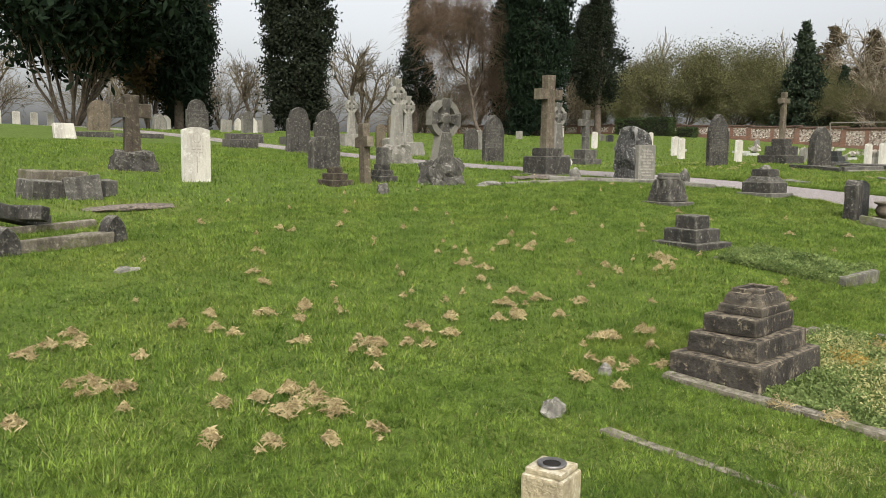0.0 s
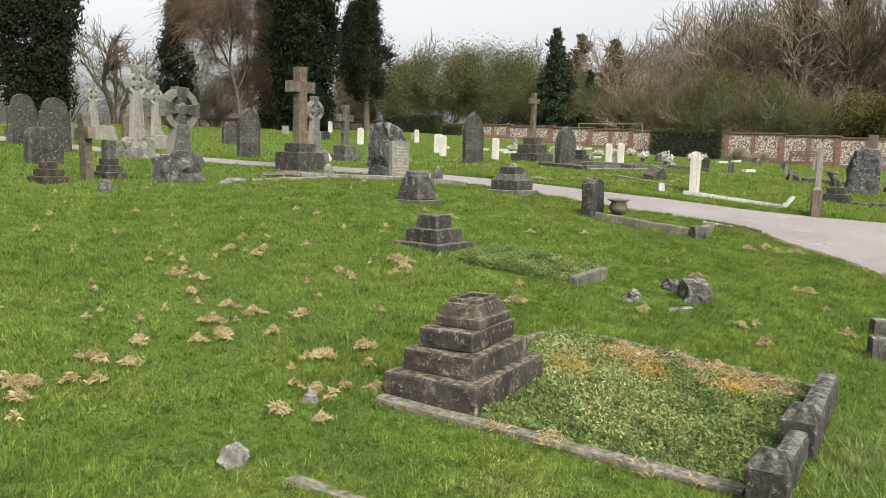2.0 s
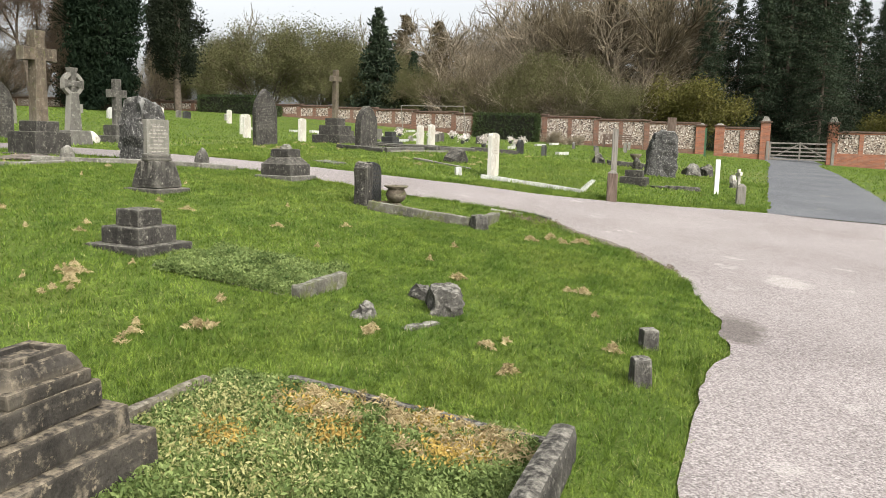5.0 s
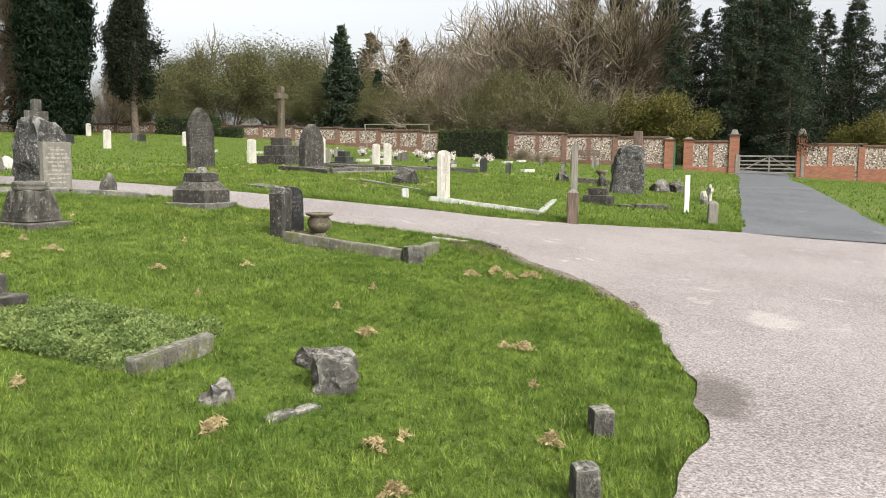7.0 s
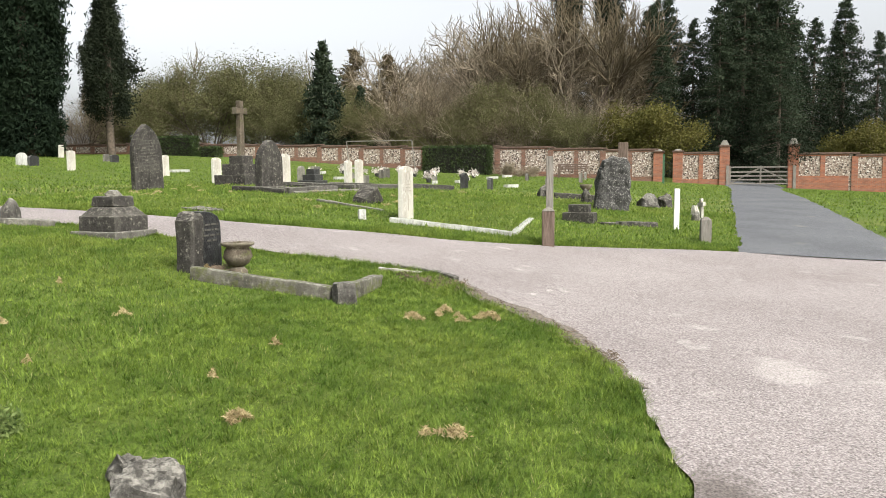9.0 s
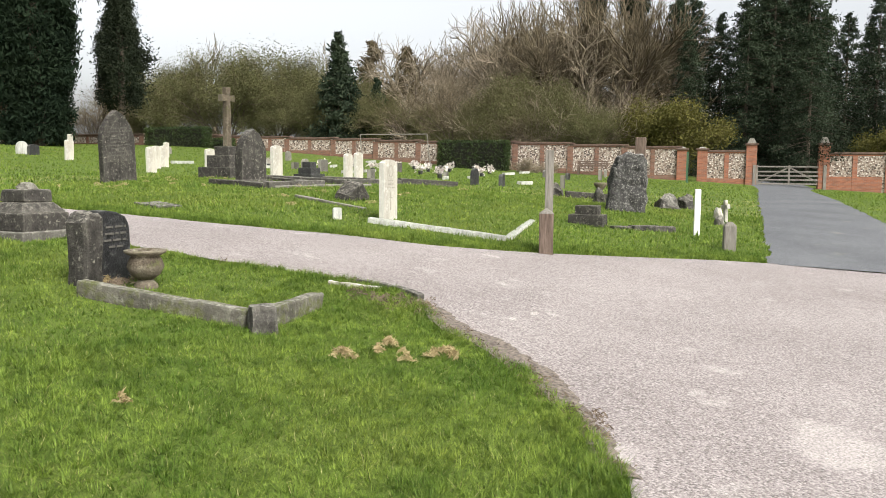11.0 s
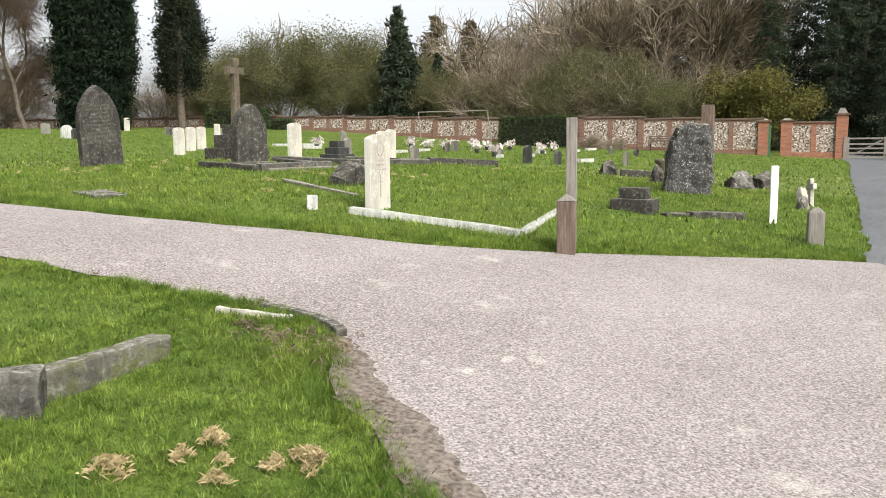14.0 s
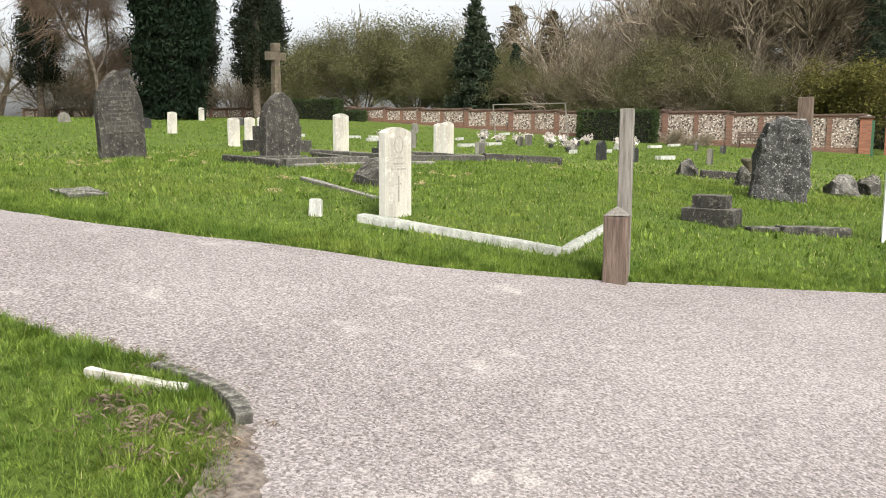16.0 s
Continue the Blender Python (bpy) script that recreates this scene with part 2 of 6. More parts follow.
WEED = leafy("low_weeds", (0.06, 0.105, 0.024), (0.28, 0.345, 0.12), 6.0, 0.6, 0.3)
ROAD = tarmac("worn_pink_tarmac", (0.225, 0.197, 0.186), (0.352, 0.316, 0.3), (0.48, 0.44, 0.41),
              [((8.95, -0.36), (0.62, 0.24), (0.10, 0.085, 0.072), 0.7), ((13.3, 1.18), (0.06, 0.04), (0.58, 0.53, 0.49), 0.6), ((13.63, 1.07), (0.09, 0.045), (0.56, 0.51, 0.47), 0.6), ((11.6, -0.9), (0.5, 0.3), (0.5, 0.46, 0.43), 0.5)])
DRIVE = tarmac("grey_tarmac", (0.09, 0.095, 0.1), (0.17, 0.175, 0.18), (0.24, 0.24, 0.2))
EARTH = plain("damp_earth", (0.155, 0.13, 0.108), 0.95, 0, 34, 0.6, 0.8)
DARK_STONE = stone("dark_weathered_stone", (0.013, 0.0125, 0.011), (0.075, 0.069, 0.06), (0.25, 0.235, 0.195), 0.6)
PED_STONE = stone("lichened_pedestal_stone", (0.013, 0.012, 0.0105), (0.072, 0.064, 0.053), (0.27, 0.225, 0.16), 0.6, 0.0, 0.9, 45, 5)
GREY_STONE = stone("grey_weathered_stone", (0.0234, 0.0222, 0.0192), (0.1192, 0.1117, 0.0968), (0.326, 0.310, 0.264), 0.64)
BROWN_STONE = stone("brown_sandstone", (0.045, 0.035, 0.026), (0.155, 0.125, 0.09), (0.26, 0.235, 0.175), 0.64, 0.2)
DARK_BROWN = stone("dark_brown_stone", (0.0196, 0.0154, 0.0119), (0.0750, 0.0585, 0.0435), (0.2, 0.18, 0.14), 0.68, 0.2)
PALE_STONE = stone("pale_limestone", (0.085, 0.08, 0.066), (0.215, 0.203, 0.172), (0.36, 0.345, 0.3), 0.62)
WHITE_STONE = stone("portland_stone", (0.360, 0.335, 0.281), (0.490, 0.461, 0.396), (0.666, 0.648, 0.594), 0.68, 0.0, 0.75, 90, 3)
KERB_STONE = stone("kerb_stone", (0.06, 0.052, 0.038), (0.18, 0.158, 0.12), (0.3, 0.272, 0.215), 0.62, 0.3)
CREAM_STONE = stone("yellowed_stone", (0.225, 0.173, 0.090), (0.413, 0.345, 0.210), (0.581, 0.544, 0.422), 0.66)
BLACK_GRANITE = stone("black_granite", (0.008, 0.008, 0.009), (0.035, 0.035, 0.035), (0.140, 0.140, 0.131), 0.7, 0, 0.45)
WHITE_MARBLE = stone("white_marble_kerb", (0.360, 0.360, 0.331), (0.518, 0.518, 0.475), (0.225, 0.252, 0.180), 0.64)
ROCK = stone("rough_hewn_rock", (0.012, 0.012, 0.012), (0.085, 0.082, 0.076), (0.38, 0.37, 0.34), 0.58, 0, 0.85, 40, 9)
WORN = plain("worn_lettering", (0.085, 0.08, 0.07), 0.9)
CARVED = plain("shaded_lettering", (0.30, 0.275, 0.235), 0.9)
METAL = plain("dull_metal", (0.22, 0.21, 0.2), 0.45, 0.8)
# near-black colour painted as the shade inside the vase hole and the hedge
INNER_SHADE = plain("painted_inner_shade", (0.02, 0.018, 0.016), 0.95)
OLD_WOOD = timber("weathered_brown_wood", (0.05, 0.034, 0.026), (0.2, 0.15, 0.118))
GREY_WOOD = timber("silvered_wood", (0.11, 0.10, 0.085), (0.27, 0.25, 0.215))
WHITE_PAINT = plain("white_paint", (0.78, 0.78, 0.74), 0.5, 0, 20, 0.08, 0.1)
GREEN_PAINT = plain("green_paint", (0.05, 0.11, 0.06), 0.5)
FLINT = flint_material()
BRICK = brick_material("old_brick", (0.2, 0.1, 0.066), (0.125, 0.07, 0.05))
RED_BRICK = brick_material("red_brick", (0.32, 0.125, 0.07), (0.21, 0.085, 0.052))
COPING = plain("brick_coping", (0.11, 0.075, 0.058), 0.9, 0, 6, 0.35, 0.5)
BARK = plain("grey_brown_bark", (0.095, 0.076, 0.058), 0.95, 0, 5, 0.45, 0.9)
PALE_BARK = plain("pale_bark", (0.22, 0.185, 0.15), 0.9, 0, 5, 0.35, 0.6)
TWIG = leafy("brown_twigs", (0.055, 0.043, 0.026), (0.21, 0.172, 0.108), 0.15, 0.9, 0.0)
PALE_TWIG = leafy("pale_twigs", (0.12, 0.098, 0.066), (0.37, 0.31, 0.225), 0.15, 0.9, 0.0)
RUST_TWIG = leafy("rusty_birch_twigs", (0.11, 0.075, 0.05), (0.25, 0.18, 0.125), 0.15, 0.9, 0.1)
IVY = leafy("ivy_leaves", (0.013, 0.017, 0.011), (0.03, 0.037, 0.022), 0.4, 0.95, 0.06, 0.03)
YEW = leafy("yew_needles", (0.009, 0.016, 0.010), (0.019, 0.029, 0.016), 0.4, 0.95, 0.05, 0.03)
RUSSET = leafy("russet_yew", (0.045, 0.032, 0.016), (0.13, 0.085, 0.035), 0.4, 0.6, 0.2)
RUSSET_GREEN = leafy("brownish_needles", (0.06, 0.05, 0.028), (0.145, 0.118, 0.066), 0.3, 0.95, 0.15, 0.03)
CONIFER = leafy("conifer_needles", (0.016, 0.026, 0.017), (0.058, 0.075, 0.044), 0.3, 0.95, 0.1, 0.04)
OLIVE = leafy("budding_olive_leaves", (0.085, 0.088, 0.038), (0.175, 0.172, 0.078), 0.2, 0.95, 0.2, 0.03)
YELLOW = leafy("yellow_green_leaves", (0.055, 0.058, 0.018), (0.165, 0.152, 0.045), 0.5, 0.95, 0.2, 0.03)
HEDGE = leafy("hedge_leaves", (0.016, 0.03, 0.01), (0.06, 0.085, 0.025), 0.8, 0.5, 0.15)
PETALS = leafy("flowers", (0.5, 0.42, 0.4), (0.8, 0.76, 0.7), 3.0, 0.6, 0.2)

# ---- building helpers ----
def thing(name, x, y, rz=0.0, label="", category="", group="", lean=(0, 0), sink=0.0, kind=""):
    """An Empty on the ground that will carry a thing's parts."""
    ob = new(name)
    ob.empty_display_size = 0.1
    ob.matrix_world = pose(x, y, lie1(x, y) - sink, lean[0], lean[1], rz)
    return tagged(ob, label, category, group, kind)


def part(name, bm, material, parent, label=""):
    me = bpy.data.meshes.new(name)
    bm.to_mesh(me)
    bm.free()
    me.materials.append(material)
    ob = new(name, me)
    ob.parent = parent
    return tagged(ob, label)


def raw(name, verts, faces, material, parent=None, label=""):
    """A mesh from arrays: verts n x 3, faces m x 3 or m x 4."""
    me = bpy.data.meshes.new(name)
    verts, faces = np.asarray(verts, np.float32), np.asarray(faces, np.int32)
    k = faces.shape[1]
    me.vertices.add(len(verts))
    me.vertices.foreach_set("co", verts.ravel())
    me.loops.add(faces.size)
    me.loops.foreach_set("vertex_index", faces.ravel())
    me.polygons.add(len(faces))
    me.polygons.foreach_set("loop_start", np.arange(0, faces.size, k, dtype=np.int32))
    me.update(calc_edges=True)
    me.materials.append(material)
    ob = new(name, me)
    if parent is not None:
        ob.parent = parent
    return tagged(ob, label)


def smooth(ob):
    ob.data.polygons.foreach_set("use_smooth", np.ones(len(ob.data.polygons), bool))
    return ob


def box(bm, x0, x1, y0, y1, z0, z1, bevel=0.012, top=1.0, topy=None):
    """A bevelled block; top narrows its upper face."""
    r = bmesh.ops.create_cube(bm, size=1.0)
    vs = r["verts"]
    cx, cy = (x0 + x1) / 2, (y0 + y1) / 2
    ty = top if topy is None else topy
    for v in vs:
        up = v.co.z > 0
        v.co = Vector((cx + v.co.x * (x1 - x0) * (top if up else 1), cy + v.co.y * (y1 - y0) * (ty if up else 1), z1 if up else z0))
    if bevel:
        es = list({e for v in vs for e in v.link_edges})
        bmesh.ops.bevel(bm, geom=es, offset=bevel, segments=2, profile=0.6, affect="EDGES")


def block(x0, x1, y0, y1, z0, z1, bevel=0.012, top=1.0, topy=None):
    bm = bmesh.new()
    box(bm, x0, x1, y0, y1, z0, z1, bevel, top, topy)
    return bm


def prism(outline, depth, bevel=0.008):
    """An outline in x and z, made a slab of that depth in y, with eased edges."""
    bm = bmesh.new()
    f = bm.faces.new([bm.verts.new((x, -depth / 2, z)) for x, z in outline])
    r = bmesh.ops.extrude_face_region(bm, geom=[f])
    bmesh.ops.translate(bm, vec=(0, depth, 0), verts=[v for v in r["geom"] if isinstance(v, bmesh.types.BMVert)])
    bmesh.ops.recalc_face_normals(bm, faces=bm.faces)
    if bevel:
        rim = [e for e in bm.edges if abs(e.verts[0].co.y - e.verts[1].co.y) < 1e-6]
        bmesh.ops.bevel(bm, geom=rim, offset=bevel, segments=2, profile=0.6, affect="EDGES")
    return bm


def rough_up(bm, amount, scale, cuts=3, seed=0.0):
    """Weathers a mesh: cuts it finer and pushes its points about."""
    bmesh.ops.triangulate(bm, faces=[f for f in bm.faces if len(f.verts) > 4])
    bmesh.ops.subdivide_edges(bm, edges=[e for e in bm.edges if e.calc_length() > 0.06], cuts=cuts, use_grid_fill=True)
    for v in bm.verts:
        v.co += noise.noise_vector(v.co * scale + Vector((seed, seed * 1.7, 0))) * amount + noise.noise_vector(v.co * scale * 3.1 + Vector((0, seed, 5))) * amount * 0.4
    return bm


def lathe(outline, steps=20):
    """A turned shape from (radius, z) pairs."""
    bm = bmesh.new()
    rings = [[bm.verts.new((r * math.cos(2 * math.pi * i / steps), r * math.sin(2 * math.pi * i / steps), z)) for i in range(steps)] for r, z in outline]
    for a, b in zip(rings, rings[1:]):
        for i in range(steps):
            bm.faces.new((a[i], a[(i + 1) % steps], b[(i + 1) % steps], b[i])).smooth = True
    bm.faces.new(rings[0][::-1])
    bm.faces.new(rings[-1])
    return bm


def spline(pts, n):
    """n points along a smooth curve through pts."""
    p = np.array(pts, float)
    q = np.vstack([2 * p[0] - p[1], p, 2 * p[-1] - p[-2]])
    out = []
    for s in np.linspace(0, len(p) - 1 - 1e-6, n):
        i = int(s)
        u = s - i
        a, b, c, d = q[i], q[i + 1], q[i + 2], q[i + 3]
        out.append(0.5 * (2 * b + (c - a) * u + (2 * a - 5 * b + 4 * c - d) * u * u + (3 * b - a - 3 * c + d) * u ** 3))
    return np.array(out)


def inside(poly, x, y):
    """Which of the points x, y lie in the polygon."""
    res = np.zeros(x.shape, bool)
    for (ax, ay), (bx, by) in zip(poly, np.roll(poly, -1, axis=0)):
        if ay == by:
            continue
        hits = ((ay > y) != (by > y)) & (x < (bx - ax) * (y - ay) / (by - ay) + ax)
        res ^= hits
    return res


def wobble(x, y, scale, seed=0.0):
    """Cheap smooth noise for arrays, about -1 to 1."""
    x, y = x * scale + seed, y * scale - seed
    return (np.sin(1.7 * x + 2.3 * np.sin(0.9 * y + 1.3)) + np.sin(2.1 * y + 1.9 * np.sin(1.1 * x)) + 0.6 * np.sin(3.7 * x - 2.9 * y) + 0.5 * np.sin(5.3 * y + 4.1 * x + 0.7)) / 3.1


# ---- roads ----
# inner and outer edge of the pink lane, side by side
LANE = [(-14, 0.1, -14, -5.6), (5, -0.05, 5, -5.6), (8.2, -0.27, 9, -5.6), (9.6, -0.12, 14, -5.6), (10.7, 0.12, 18.4, -5.3), (11.5, 0.45, 19.0, -3.6), (12.1, 0.9, 18.9, -2.3),
        (12.8, 1.6, 18.63, -0.99), (13.36, 2.0, 17.8, 0.41), (13.6, 2.45, 16.9, 1.65), (13.62, 2.95, 16.32, 2.6), (13.58, 3.8, 15.9, 3.86), (13.55, 4.8, 15.5, 5.12), (13.75, 6.1, 15.3, 6.2),
        (13.85, 8, 15.25, 8), (13.8, 10.5, 15.3, 10.5), (13.7, 14, 15.3, 14), (13.7, 20, 15.4, 20), (13.9, 30, 15.7, 30), (14.5, 44, 16.4, 44)]
DRIVEWAY = [(18.60, -1.0, 19.2, -4.3), (19.6, -1.12, 20.4, -3.95), (23, -1.27, 24.7, -3.8), (37, -2.0, 37.7, -4.6), (52, -2.85, 54, -5.6), (62, -2.9, 62, -6.5), (90, -3, 90, -6.6)]


def ribbon(pairs, n, m, lift, ragged):
    """A road sheet between two edges, with a slight crown and ragged sides."""
    s = spline(pairs, n)
    along = np.concatenate([[0], np.cumsum(np.linalg.norm(np.diff(s[:, :2], axis=0), axis=1))])
    across = s[:, 2:] - s[:, :2]
    across /= np.linalg.norm(across, axis=1)[:, None]
    s[:, :2] += across * (wobble(along, along * 0.3, 3.0) * ragged)[:, None]
    s[:, 2:] += across * (wobble(along, along * 0.2, 2.1, 4.0) * ragged)[:, None]
    u = np.linspace(0, 1, m)[None, :, None]
    xy = s[:, None, :2] * (1 - u) + s[:, None, 2:] * u
    z = lie(xy[..., 0], xy[..., 1]) + lift + 0.02 * (1 - (2 * u[..., 0] - 1) ** 4)
    v = np.concatenate([xy, z[..., None]], -1).reshape(-1, 3)
    i = np.arange(n * m).reshape(n, m)
    f = np.stack([i[:-1, :-1], i[1:, :-1], i[1:, 1:], i[:-1, 1:]], -1).reshape(-1, 4)
    return v, f[:, ::-1], np.vstack([s[:, :2], s[::-1, 2:]])


lane_v, lane_f, LANE_EDGE = ribbon(LANE, 560, 34, 0.012, 0.05)
drive_v, drive_f, DRIVE_EDGE = ribbon(DRIVEWAY, 160, 12, 0.008, 0.08)
tagged(smooth(raw("road", lane_v, lane_f, ROAD)), "worn pinkish tarmac cemetery lane curving through the grass", "road", kind="structure")
tagged(smooth(raw("driveway", drive_v, drive_f, DRIVE)), "dark grey tarmac drive leading to the gate", "road", kind="structure")

# ---- the ground, one sheet out to the horizon ----
def hummocks(x, y):
    """Small unevenness of the turf."""
    return 0.016 * wobble(x, y, 1.3) + 0.009 * wobble(x, y, 4.1, 3.0)


gx = np.concatenate([-np.geomspace(1200, 16, 14), np.linspace(-14, 0, 20)[:-1], np.arange(0, 24, 0.16), np.linspace(24, 66, 90), np.geomspace(68, 1500, 20)])
gy = np.concatenate([-np.geomspace(1200, 10, 16), np.linspace(-9, -1, 20)[:-1], np.arange(-1, 13, 0.16), np.linspace(13, 66, 100), np.geomspace(68, 1500, 20)])
X, Y = np.meshgrid(gx, gy, indexing="ij")
on_road = inside(LANE_EDGE, X, Y) | inside(DRIVE_EDGE, X, Y)
Z = lie(X, Y) + np.where(on_road, -0.04, hummocks(X, Y))
gi = np.arange(X.size).reshape(X.shape)
gf = np.stack([gi[:-1, :-1], gi[1:, :-1], gi[1:, 1:], gi[:-1, 1:]], -1).reshape(-1, 4)
ground = tagged(smooth(raw("ground", np.stack([X, Y, Z], -1).reshape(-1, 3), gf, TURF)), "sloping green turf of a churchyard cemetery", "ground", kind="structure")

# ---- boundary wall of flint panels between brick piers ----
WALL_X = 60.0


def wall_bay(y0, y1, top, plinth=0.14, brick=None, name="boundary_wall"):
    """One bay: brick plinth, flint panel, brick lacing, coping and a pier at its far end."""
    base = min(lie1(WALL_X, y0), lie1(WALL_X, y1)) - 0.5
    low = max(lie1(WALL_X, y0), lie1(WALL_X, y1))
    brick = brick or BRICK
    w = new(name)
    w.matrix_world = pose(WALL_X, (y0 + y1) / 2, 0)
    tagged(w, "old flint and red brick boundary wall with coping", "wall", "boundary wall bays", "structure")
    h = (y1 - y0) / 2
    part("flint_panel", block(-0.16, 0.16, -h, h, base, top - 0.14, 0), FLINT, w)
    part("brick_plinth", block(-0.19, 0.19, -h + 0.2, h - 0.2, base, low + plinth, 0.01), brick, w)
    part("coping", block(-0.24, 0.24, -h, h, top - 0.12, top, 0.03), COPING, w, "weathered brick coping")
    part("brick_band", block(-0.185, 0.185, -h + 0.2, h - 0.2, top - 0.2, top - 0.122, 0.005), brick, w)
    part("brick_pier", block(-0.22, 0.22, h - 0.2, h + 0.16, base, top - 0.122, 0.01), brick, w)
    part("brick_lacing", block(-0.2, 0.2, -0.13, 0.13, base, top - 0.204, 0.005), brick, w)
    part("pier_cap", block(-0.28, 0.28, h - 0.28, h + 0.24, top + 0.003, top + 0.1, 0.03), COPING, w)


bays = [(1.1, 4.6, 3.0), (4.6, 8.0, 3.12), (8.0, 11.6, 3.26), (15.3, 18.3, 3.36), (18.3, 21.4, 3.44), (21.4, 24.6, 3.56), (24.6, 28.2, 3.64), (28.2, 30.9, 3.74), (30.9, 33.9, 3.80)]
y = 33.9
while y < 70:
    bays.append((y, y + 3.3, 3.86 + (y - 33.9) * 0.012))
    y += 3.3
bays += [(11.6, 15.3, 3.3)]
for y0, y1, top in bays:
    wall_bay(y0, y1, top)
wall_bay(-2.9, -0.1, 2.75, 0.2, RED_BRICK)
for k in range(8):
    wall_bay(-10.2 - 3.4 * k, -6.9 - 3.4 * k, 2.62 - 0.12 * k, 0.75, RED_BRICK)


def gate_pier(y, top, ball):
    p = thing("gate_pier", WALL_X, y, 0, "red brick gate pier with a stone cap", "pier", "gate piers", kind="structure")
    z = p.matrix_world.translation.z
    part("shaft", block(-0.3, 0.3, -0.3, 0.3, -0.4, top - z - 0.2, 0.015), RED_BRICK, p)
    part("cap", block(-0.38, 0.38, -0.38, 0.38, top - z - 0.2, top - z - 0.1, 0.02), COPING, p)
    part("finial", block(-0.26, 0.26, -0.26, 0.26, top - z - 0.1, top - z + ball, 0.05, 0.5), PALE_STONE, p, "pale stone finial")


gate_pier(-0.1, 2.95, 0.0)
gate_pier(1.1, 2.95, 0.0)
gate_pier(-2.9, 3.25, 0.2)
gate_pier(-6.9, 3.25, 0.25)

# five-bar gate
gate = thing("field_gate", 59.75, -4.85, 90, "weathered timber five-bar field gate, closed", "gate")
G0, G1 = -1.95, 1.6
for k, z in enumerate((0.18, 0.42, 0.66, 0.9, 1.2)):
    part("rail", block(G0, G1, -0.03, 0.03, z - 0.045, z + 0.045, 0.01), GREY_WOOD, gate)
for x in (G0, (G0 + G1) / 2, G1):
    part("stile", block(x - 0.05, x + 0.05, -0.04, 0.04, 0.1, 1.28, 0.01), GREY_WOOD, gate)
for a, b in ((G0, (G0 + G1) / 2), (G1, (G0 + G1) / 2)):
    bm = bmesh.new()
    box(bm, -0.5, 0.5, -0.02, 0.02, -0.045, 0.045, 0.006)
    d = Vector((b - a, 0, 1.0))
    bmesh.ops.transform(bm, matrix=Matrix.Translation(((a + b) / 2, -0.05, 0.68)) @ Matrix.Rotation(-math.atan2(d.z, d.x), 4, "Y") @ Matrix.Diagonal((d.length, 1, 1, 1)), verts=bm.verts)
    part("brace", bm, GREY_WOOD, gate)
for x in (G0 - 0.16, G1 + 0.16):
    part("gate_post", block(x - 0.09, x + 0.09, -0.09, 0.09, -0.3, 1.3, 0.02), GREY_WOOD, gate)

# ---- gravestones ----
MOSS_KERB = stone("mossy_kerb_stone", (0.05, 0.047, 0.038), (0.17, 0.16, 0.13), (0.30, 0.29, 0.24), 0.64, 0.45)

def arc(cx, cz, r, a0, a1, n):
    return [(cx + r * math.cos(radians(a0 + (a1 - a0) * i / n)), cz + r * math.sin(radians(a0 + (a1 - a0) * i / n))) for i in range(n + 1)]


def stone_outline(shape, w, h):
    """Outline of an upright stone, foot below ground."""
    a, foot = w / 2, -0.25
    if shape == "round":
        return [(-a, foot), (a, foot)] + arc(0, h - a, a, 0, 180, 16)
    if shape == "gothic":
        c = a * 0.9
        r = a + c
        s = h - math.sqrt(r * r - c * c)
        right = [(r * math.cos(u) - c, s + r * math.sin(u)) for u in np.linspace(0, math.acos(c / r), 10)[:-1]]
        return [(-a, foot), (a, foot)] + right + [(0, h)] + [(-x, z) for x, z in right[::-1]]
    if shape == "shoulder":
        return [(-a, foot), (a, foot), (a, h * 0.72), (a * 0.82, h * 0.76)] + arc(0, h - a * 0.8, a * 0.8, 10, 170, 12) + [(-a * 0.82, h * 0.76), (-a, h * 0.72)]
    if shape == "cw":
        r = (a * a + 0.05 ** 2) / 0.1
        half = math.degrees(math.asin(a / r))
        return [(-a, foot), (a, foot)] + arc(0, h - r, r, 90 - half, 90 + half, 8)
    if shape == "low":
        return [(-a, foot), (a, foot), (a, h * 0.8)] + [(a * 0.7, h * 0.97), (0, h), (-a * 0.7, h * 0.97), (-a, h * 0.8)]
    return [(-a, foot), (a, foot), (a, h), (-a, h)]


def bars(parent, w, z_top, z_low, y, material, rows, seed):
    """Worn lettering as plain bars, one mesh."""
    rnd = random.Random(seed)
    bm = bmesh.new()
    step = (z_top - z_low) / max(rows, 1)
    for k in range(rows):
        half = w * rnd.uniform(0.18, 0.38)
        z = z_top - step * (k + 0.5)
        x = -half
        while x < half:
            n = rnd.uniform(0.03, 0.09)
            box(bm, x, min(x + n, half), y - 0.002, y + 0.004, z - step * 0.16, z + step * 0.16, 0)
            x += n + 0.02
    return tagged(part("inscription", bm, material, parent, "worn unreadable lettering"), kind="stuff")


